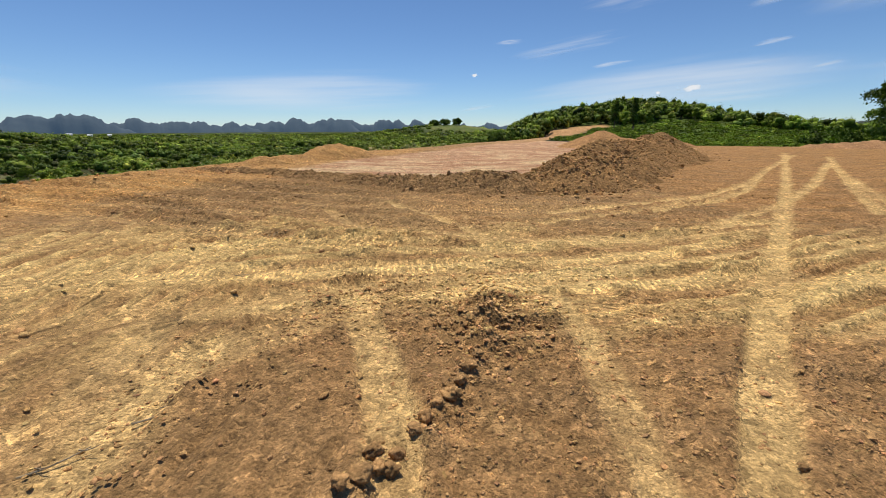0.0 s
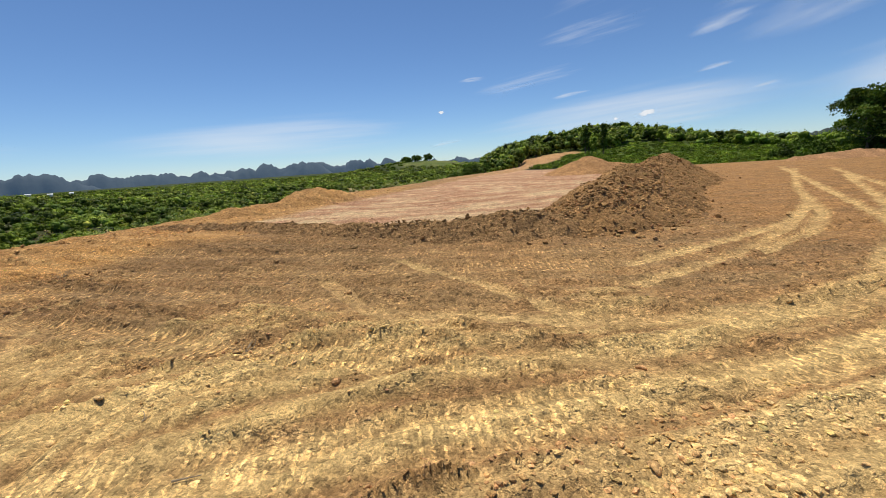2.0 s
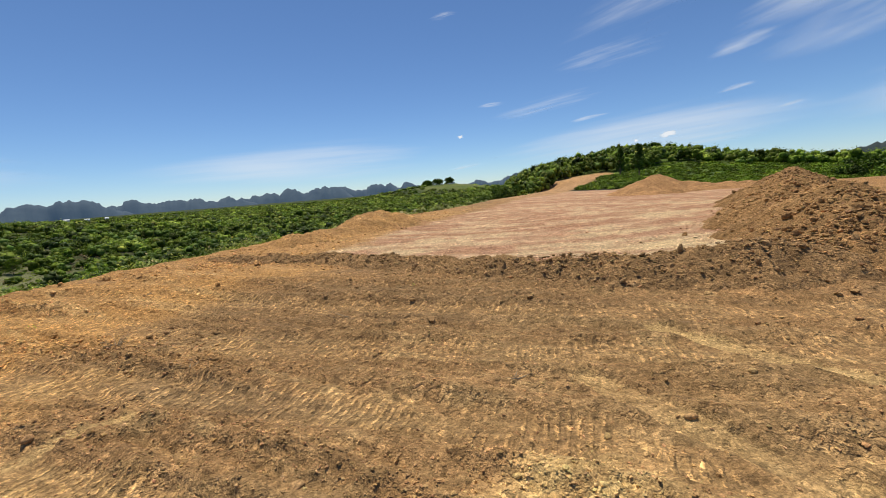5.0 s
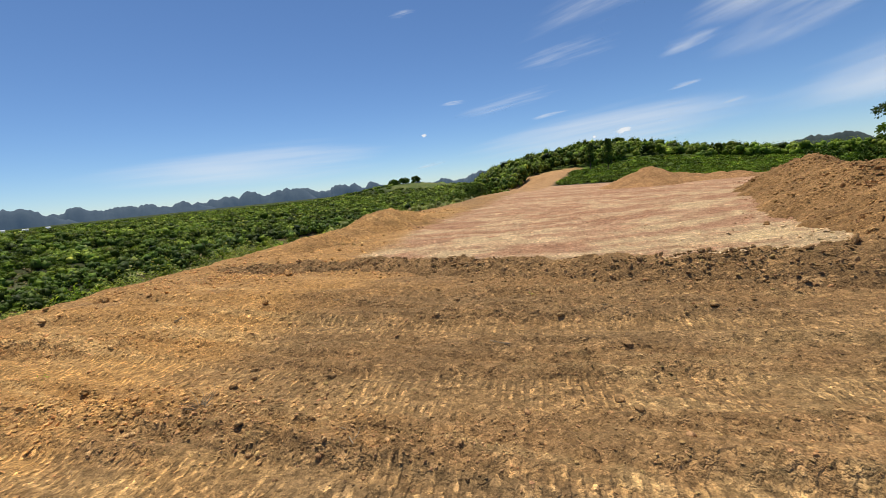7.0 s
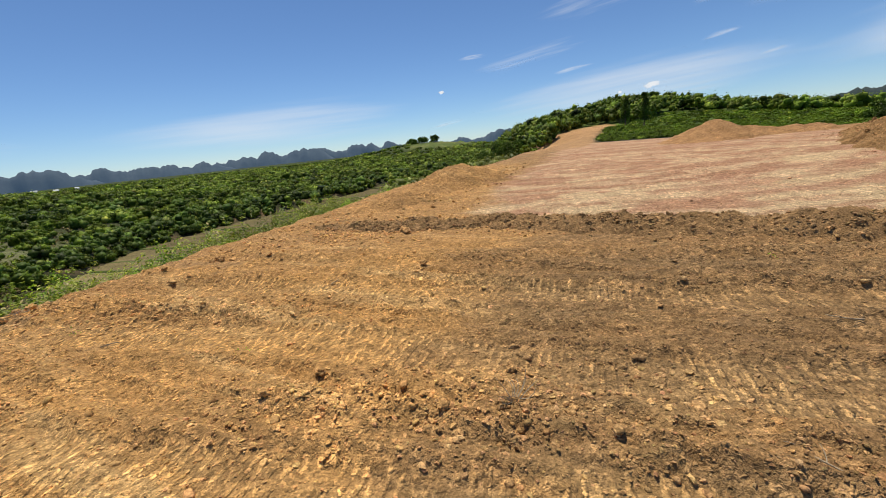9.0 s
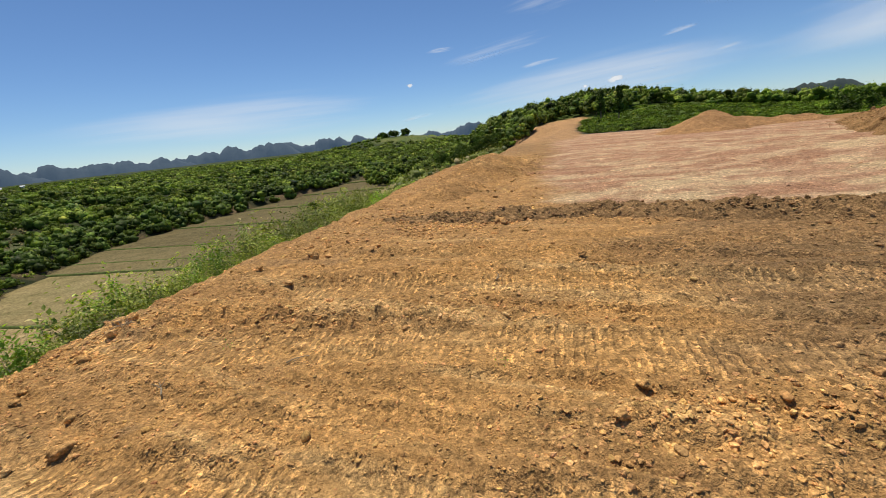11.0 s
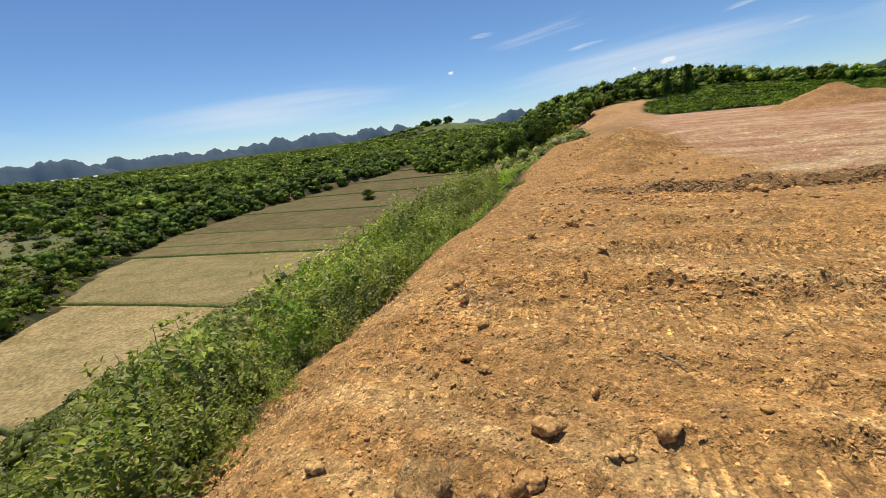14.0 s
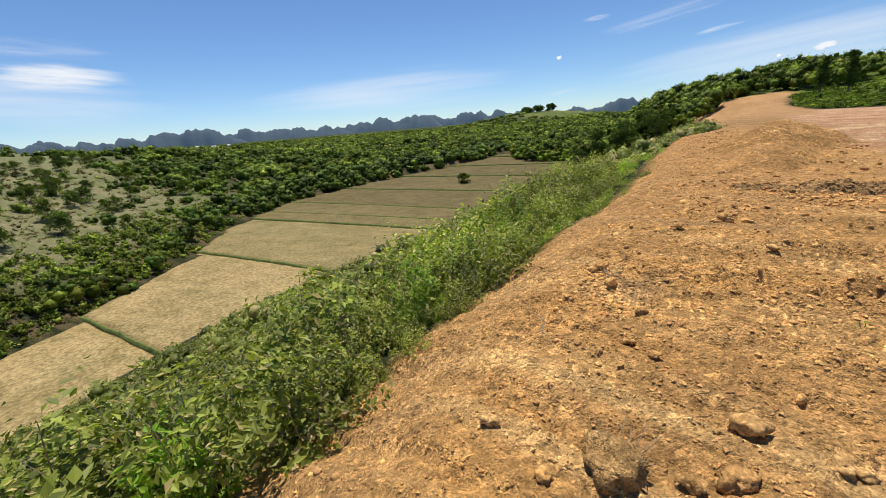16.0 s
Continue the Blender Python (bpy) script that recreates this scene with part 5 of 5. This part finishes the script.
for k, (cx, cy, sx, sy, n, lo, hi, dark) in enumerate([(-0.05, 3.85, 0.42, 0.5, 1500, 0.01, 0.036, 0.95), (-1.5, 3.85, 0.22, 0.3, 380, 0.01, 0.03, 0.9), (-0.95, 4.15, 0.16, 0.3, 260, 0.01, 0.03, 0.9), (-1.9, 2.4, 0.35, 0.6, 500, 0.008, 0.025, 0.95), (-8.6, 9.75, 0.7, 0.3, 650, 0.01, 0.035, 0.95), (-12.4, 12.0, 1.2, 0.16, 700, 0.01, 0.035, 0.9), (-15.0, 12.3, 0.25, 0.5, 450, 0.01, 0.035, 0.9), (-10.4, 9.75, 0.4, 0.3, 300, 0.01, 0.03, 0.95), (-3.4, 6.2, 0.6, 0.25, 350, 0.01, 0.03, 0.9), (0.6, 5.0, 0.8, 0.2, 260, 0.01, 0.03, 0.95), (-11.0, 15.9, 0.9, 0.3, 700, 0.012, 0.05, 0.95), (1.0, 3.2, 0.6, 0.8, 500, 0.008, 0.025, 0.95)]):
    strew("clod_drift", cx + rng.normal(0, sx, n), cy + rng.normal(0, sy, n), lo + (hi - lo) * rng.uniform(0, 1, n) ** 2, 1, True, "drift of loose brown clods on the bare soil", dark * 1.2)


def clod(kind, x, y, wide, dark):
    """One large clod with its own shape."""
    v, f = lump(3, 600 + kind, 0.7)
    ob = mesh_object("soil_clod", v * np.array([1, 1, 0.95]) * wide * 0.42, f, CLOD if dark > 0.9 else HEAP, None, True)
    col = zones(np.array([x]), np.array([y]))[0] * dark
    set_tint(ob, np.repeat(col[None], len(v), 0) * (1.0 + 0.2 * rng.normal(size=(len(v), 1)) * 0.5))
    ob.location = (x, y, float(ground_z(x, y)[0]) + wide * 0.2)
    ob.rotation_euler = (0, 0, rng.uniform(0, 6.28))
    return tagged(ob, "large broken clod of hard dry soil" if dark > 0.9 else "large dark broken clod with dry roots in it", "clod", "large clods on the bare soil")


BIG_WEST = [(-15.14, 10.02, 0.37), (-14.47, 10.37, 0.2), (-14.82, 9.97, 0.14), (-14.2, 10.19, 0.13), (-14.64, 10.04, 0.19), (-15.43, 9.86, 0.09), (-13.3, 14.5, 0.2), (-14.93, 11.15, 0.13), (-14.79, 10.95, 0.1), (-15.72, 10.21, 0.12), (-14.13, 10.18, 0.1), (-10.03, 15.6, 0.34), (-14.77, 11.62, 0.12), (-15.0, 12.63, 0.2), (-13.34, 14.56, 0.2), (-13.88, 10.29, 0.19), (-14.95, 12.2, 0.16), (-15.1, 12.5, 0.14), (-14.0, 14.0, 0.16), (-13.3, 13.2, 0.15)]
BIG_EAST = [(-9.05, 9.61, 0.1), (-10.05, 10.26, 0.13), (-8.51, 10.51, 0.09), (-7.64, 10.18, 0.13), (-10.34, 9.94, 0.12), (-8.57, 10.17, 0.12), (-9.44, 13.01, 0.15), (-4.8, 10.23, 0.12), (-3.47, 10.98, 0.13), (-5.27, 9.33, 0.1), (-7.51, 9.61, 0.1), (-3.5, 6.28, 0.12), (-2.16, 6.33, 0.09), (1.57, 2.08, 0.09)]
BIG_START = [(-0.6, 1.95, 0.13), (-0.47, 1.98, 0.12), (-0.49, 1.88, 0.11), (-0.36, 2.24, 0.14), (-0.22, 2.43, 0.15), (-0.14, 2.73, 0.15), (-0.61, 1.77, 0.13), (-0.55, 1.86, 0.12), (-0.4, 2.12, 0.11), (-0.3, 2.33, 0.12), (-0.18, 2.58, 0.13), (-0.07, 2.85, 0.12), (-0.68, 1.68, 0.12)]
for k, (x, y, wide) in enumerate(BIG_WEST + BIG_EAST + BIG_START):
    clod(k, x, y, wide * 0.85, 0.8 if k == 0 else rng.uniform(0.95, 1.15))


# ---- far hills and houses ----
def bumps(az):
    """Steep domes in groups, with flat gaps between."""
    flat = 0 * az
    domes = 0.9 * np.sqrt(np.clip(perlin(az * 0.42, flat + 0.37, 701) + 0.06, 0, 1)) - 0.42
    return domes + 0.34 * np.clip(perlin(az * 1.0, flat + 0.41, 702), -0.2, 1) + 0.28 * perlin(az * 1.7, flat + 0.6, 703) + 0.17 * perlin(az * 4.3, flat + 0.3, 704)


def karst(az_low, az_high, far, table, seed, mat, label):
    """A stretch of steep limestone hills with a lumpy crest, standing on the far plain."""
    n, m = int((az_high - az_low) * 9), 9
    az, v, q = sheet(np.linspace(az_low, az_high, n), np.linspace(-1, 1, m))
    el = np.interp(az, *table) + bumps(az)
    side = np.minimum(smooth(az, az_low, az_low + 4), 1 - smooth(az, az_high - 4, az_high))
    z = -30 + (30 + far * np.tan(np.radians(np.maximum(el, 0.2)))) * (1 - np.abs(v) ** 2.2) * side
    r, a = far + v * 140 + 60 * perlin(az * 0.7, v, seed + 4), np.radians(az)
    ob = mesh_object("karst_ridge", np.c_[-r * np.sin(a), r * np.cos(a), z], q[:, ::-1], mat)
    return tagged(ob, label, "hill", "far limestone range")


RANGE = ([-12, -1.4, 3, 8.4, 16, 25, 27, 31, 35.7, 40, 47.7, 52, 58, 80], [0.8, 0.9, 0.85, 1.05, 1.05, 1.2, 1.2, 0.95, 1.2, 1.05, 1.4, 1.0, 1.2, 1.3])
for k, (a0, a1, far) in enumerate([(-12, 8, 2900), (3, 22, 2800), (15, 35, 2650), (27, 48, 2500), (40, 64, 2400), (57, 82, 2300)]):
    karst(a0, a1, far, RANGE, 700 + 10 * k, KARST, "far steep limestone ridge, distance haze painted blue")
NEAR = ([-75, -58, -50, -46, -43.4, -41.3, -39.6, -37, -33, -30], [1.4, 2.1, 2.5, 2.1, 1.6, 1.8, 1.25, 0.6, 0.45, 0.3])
karst(-75, -46.5, 1500, NEAR, 780, KARST_NEAR, "steep wooded limestone ridge, dark with painted haze")
karst(-48, -30, 1600, NEAR, 790, KARST_NEAR, "steep wooded limestone ridge, dark with painted haze")


def house(x, y, z, wide, deep, tall, turn):
    """A small far house: walls and a pitched tin roof with eaves."""
    root = new("house")
    bm = bmesh.new()
    bmesh.ops.create_cube(bm, size=1.0, matrix=Matrix.Translation((0, 0, tall / 2)) @ Matrix.Diagonal((wide, deep, tall, 1)))
    part("wall", bm, WALLPAINT, root)
    bm = bmesh.new()
    e, rise = 0.5, deep * 0.28
    pts = [(-wide / 2 - e, -deep / 2 - e, tall - 0.1), (wide / 2 + e, -deep / 2 - e, tall - 0.1), (wide / 2 + e, 0, tall + rise), (-wide / 2 - e, 0, tall + rise), (-wide / 2 - e, deep / 2 + e, tall - 0.1), (wide / 2 + e, deep / 2 + e, tall - 0.1)]
    vs = [bm.verts.new(p) for p in pts] + [bm.verts.new((p[0], p[1], p[2] + 0.15)) for p in pts]
    for f in ((0, 1, 2, 3), (3, 2, 5, 4)):
        bm.faces.new([vs[i] for i in f])
        bm.faces.new([vs[i + 6] for i in reversed(f)])
    for a, b in ((0, 1), (4, 5), (0, 3), (3, 4), (1, 2), (2, 5)):
        bm.faces.new((vs[a], vs[b], vs[b + 6], vs[a + 6]))
    part("roof", bm, TIN, root, "pale tin roof")
    root.location, root.rotation_euler = (x, y, z), (0, 0, turn)
    return tagged(root, "small far house with a pale tin roof among trees", "house")


house(118, 150, -1.2, 6, 4, 2.4, 0.6)
for az, far, wide in ((45.2, 760, 5), (46.8, 800, 6), (43.6, 780, 4)):
    a = math.radians(az)
    hx, hy = -far * math.sin(a), far * math.cos(a)
    house(hx, hy, float(land(np.array([hx]), np.array([hy]))[0]), wide, 5, 3.0, 0.7)


# ---- clouds ----
VEIL = cloud_material("thin_veil", 0.55, (0.5, 1.5, 1.0), 1.1, 0.4)
WISP = cloud_material("cirrus", 0.34, (0.9, 2.4, 1.0), 1.6, 0.6)
STREAK = cloud_material("streak_cloud", 0.6, (0.9, 1.6, 1.0), 1.3, 0.55)
BRIGHT = cloud_material("bright_streak", 0.95, (0.7, 1.3, 1.0), 1.5, 0.4)
PUFF = cloud_material("puff_cloud", 1.0, (1.6, 1.6, 1.0), 1.5, 0.12)


def cloud(az, el, wide, tall, lean, mat, label):
    """A thin sheet of cloud far off, curved round the sky."""
    n, m = 17, 9
    u, v, q = sheet(np.linspace(-1, 1, n), np.linspace(-1, 1, m))
    ob = mesh_object("cloud", np.c_[u, v, -0.04 * (u * u + v * v)], q, mat)
    far, a, e = 3600, math.radians(az), math.radians(el)
    at = Vector((-far * math.sin(a) * math.cos(e), far * math.cos(a) * math.cos(e), far * math.sin(e)))
    ob.matrix_basis = Matrix.Translation(at) @ (-at).to_track_quat("Z", "Y").to_matrix().to_4x4() @ pose(0, 0, 0, 0, 0, lean) @ Matrix.Diagonal((far * math.radians(wide), far * math.radians(tall), 100, 1))
    ob.visible_shadow = False
    return tagged(ob, label, "cloud", kind="structure")


cloud(1.5, 6.6, 0.75, 0.4, 0, PUFF, "small white puff of cloud")
cloud(-24.0, 4.4, 1.5, 0.75, 10, PUFF, "small white puff of cloud")
cloud(-20.5, 4.0, 0.5, 0.3, 0, PUFF, "tiny white puff of cloud")
for az, el, wide, tall, lean in ((57.5, 7.2, 11, 2.3, -4), (-15.2, 7.45, 4.2, 0.7, 6), (-2.8, 10.35, 3.4, 0.6, 3), (-30.6, 8.5, 3.6, 0.55, 8), (-35.5, 6.0, 2.6, 0.4, 8), (-31, 12.9, 6.5, 1.6, 12), (2.9, 21, 4.0, 0.9, 8), (0.8, 2.7, 4.5, 0.7, 10)):
    cloud(az, el, wide, tall, lean, BRIGHT if wide > 8 else STREAK, "thin white streak of high cloud")
for az, el, wide, tall, lean in ((-18, 14.5, 11, 3.0, 8), (-40, 13, 14, 5.0, 14), (-24, 20, 18, 5, 12), (58, 9.6, 10, 2.2, -3), (-28, 3.4, 14, 1.6, 4), (-45, 6, 9, 2.2, 10), (-10, 9.5, 12, 2.0, 8)):
    cloud(az, el, wide, tall, lean, WISP, "faint veil of high cloud")


# veil cloud as glowing sheets, which also paint pale haze towards the horizon
for az, el, wide, tall, lean in ((20, 4.5, 34, 5.5, 2), (-22, 5.0, 34, 5.5, 4), (60, 5.0, 26, 6, -2), (-52, 7, 24, 7, 8), (-40, 17, 18, 5, 12)):
    cloud(az, el, wide, tall, lean, VEIL, "broad thin veil of high cloud")


# ---- twigs, roots and small plants on the bare soil ----
def twig(x, y, long, turn, forks, seed):
    """A dry broken twig lying on the soil."""
    r = np.random.default_rng(seed)
    root = new("dry_twig")
    bm = bmesh.new()
    limb(bm, (-long / 2, 0, 0.012), (long / 2, r.uniform(-0.03, 0.03), 0.02), 0.007, 0.003, 5, r.uniform(-0.12, 0.12))
    part("stem", bm, TWIG, root)
    for k in range(forks):
        bm = bmesh.new()
        a = r.uniform(-0.3, 0.4) * long
        limb(bm, (a, 0, 0.014), (a + 0.25 * long, r.choice([-1, 1]) * 0.25 * long, 0.05), 0.004, 0.002, 4, 0.1)
        part("side_shoot", bm, TWIG, root)
    root.location, root.rotation_euler = (x, y, float(ground_z(x, y)[0])), (0, 0, turn)
    return tagged(root, "dry broken twig lying on the bare soil", "twig", "twigs on the bare soil")


for k, (x, y, long, turn) in enumerate([(-2.0, 2.2, 0.3, 1.2), (-2.25, 1.75, 0.35, 0.9), (-3.6, 5.2, 0.2, 1.4), (-2.9, 4.6, 0.16, 0.2), (-7.2, 9.1, 0.25, 2.0), (-3.9, 8.6, 0.2, 0.4), (-6.0, 10.4, 0.22, 2.6), (-14.9, 12.3, 0.3, 0.7), (-15.0, 12.6, 0.25, 1.9), (-12.6, 11.2, 0.2, 0.3), (-13.6, 10.9, 0.22, 2.2), (-10.6, 12.6, 0.18, 1.1), (5.4, 7.2, 0.3, 0.2), (4.6, 9.2, 0.3, 0.1), (-8.2, 12.9, 0.22, 0.3), (-15.5, 11.4, 0.28, 1.6)]):
    twig(x, y, long, turn, 1 + k % 3, 800 + k)
for k, (x, y, h) in enumerate([(-13.4, 11.6, 0.06), (-5.3, 12.1, 0.08), (-10.9, 10.7, 0.05)]):
    stand(bush("seedling", 840 + k, h, h * 0.6, 3, 14, h * 0.4, FRESH, "small green seedling in the bare soil", "plant", "seedlings in the bare soil", 0.0), x, y, 0.02)
for k, (x, y) in enumerate([(-14.95, 12.4), (-15.05, 10.1), (-3.45, 6.3), (-8.6, 9.7)]):
    root = new("dry_roots")
    r = np.random.default_rng(860 + k)
    for _ in range(14):
        a, h = r.uniform(0, 2 * math.pi), r.uniform(0.05, 0.16)
        bm = bmesh.new()
        limb(bm, (0.03 * math.cos(a), 0.03 * math.sin(a), 0.0), (0.14 * math.cos(a), 0.14 * math.sin(a), h), 0.004, 0.0015, 3, r.uniform(-0.3, 0.3), 3)
        part("root", bm, TWIG, root)
    tagged(root, "tangle of dry roots in the dug soil", "roots")
    stand(root, x, y, 0.0)
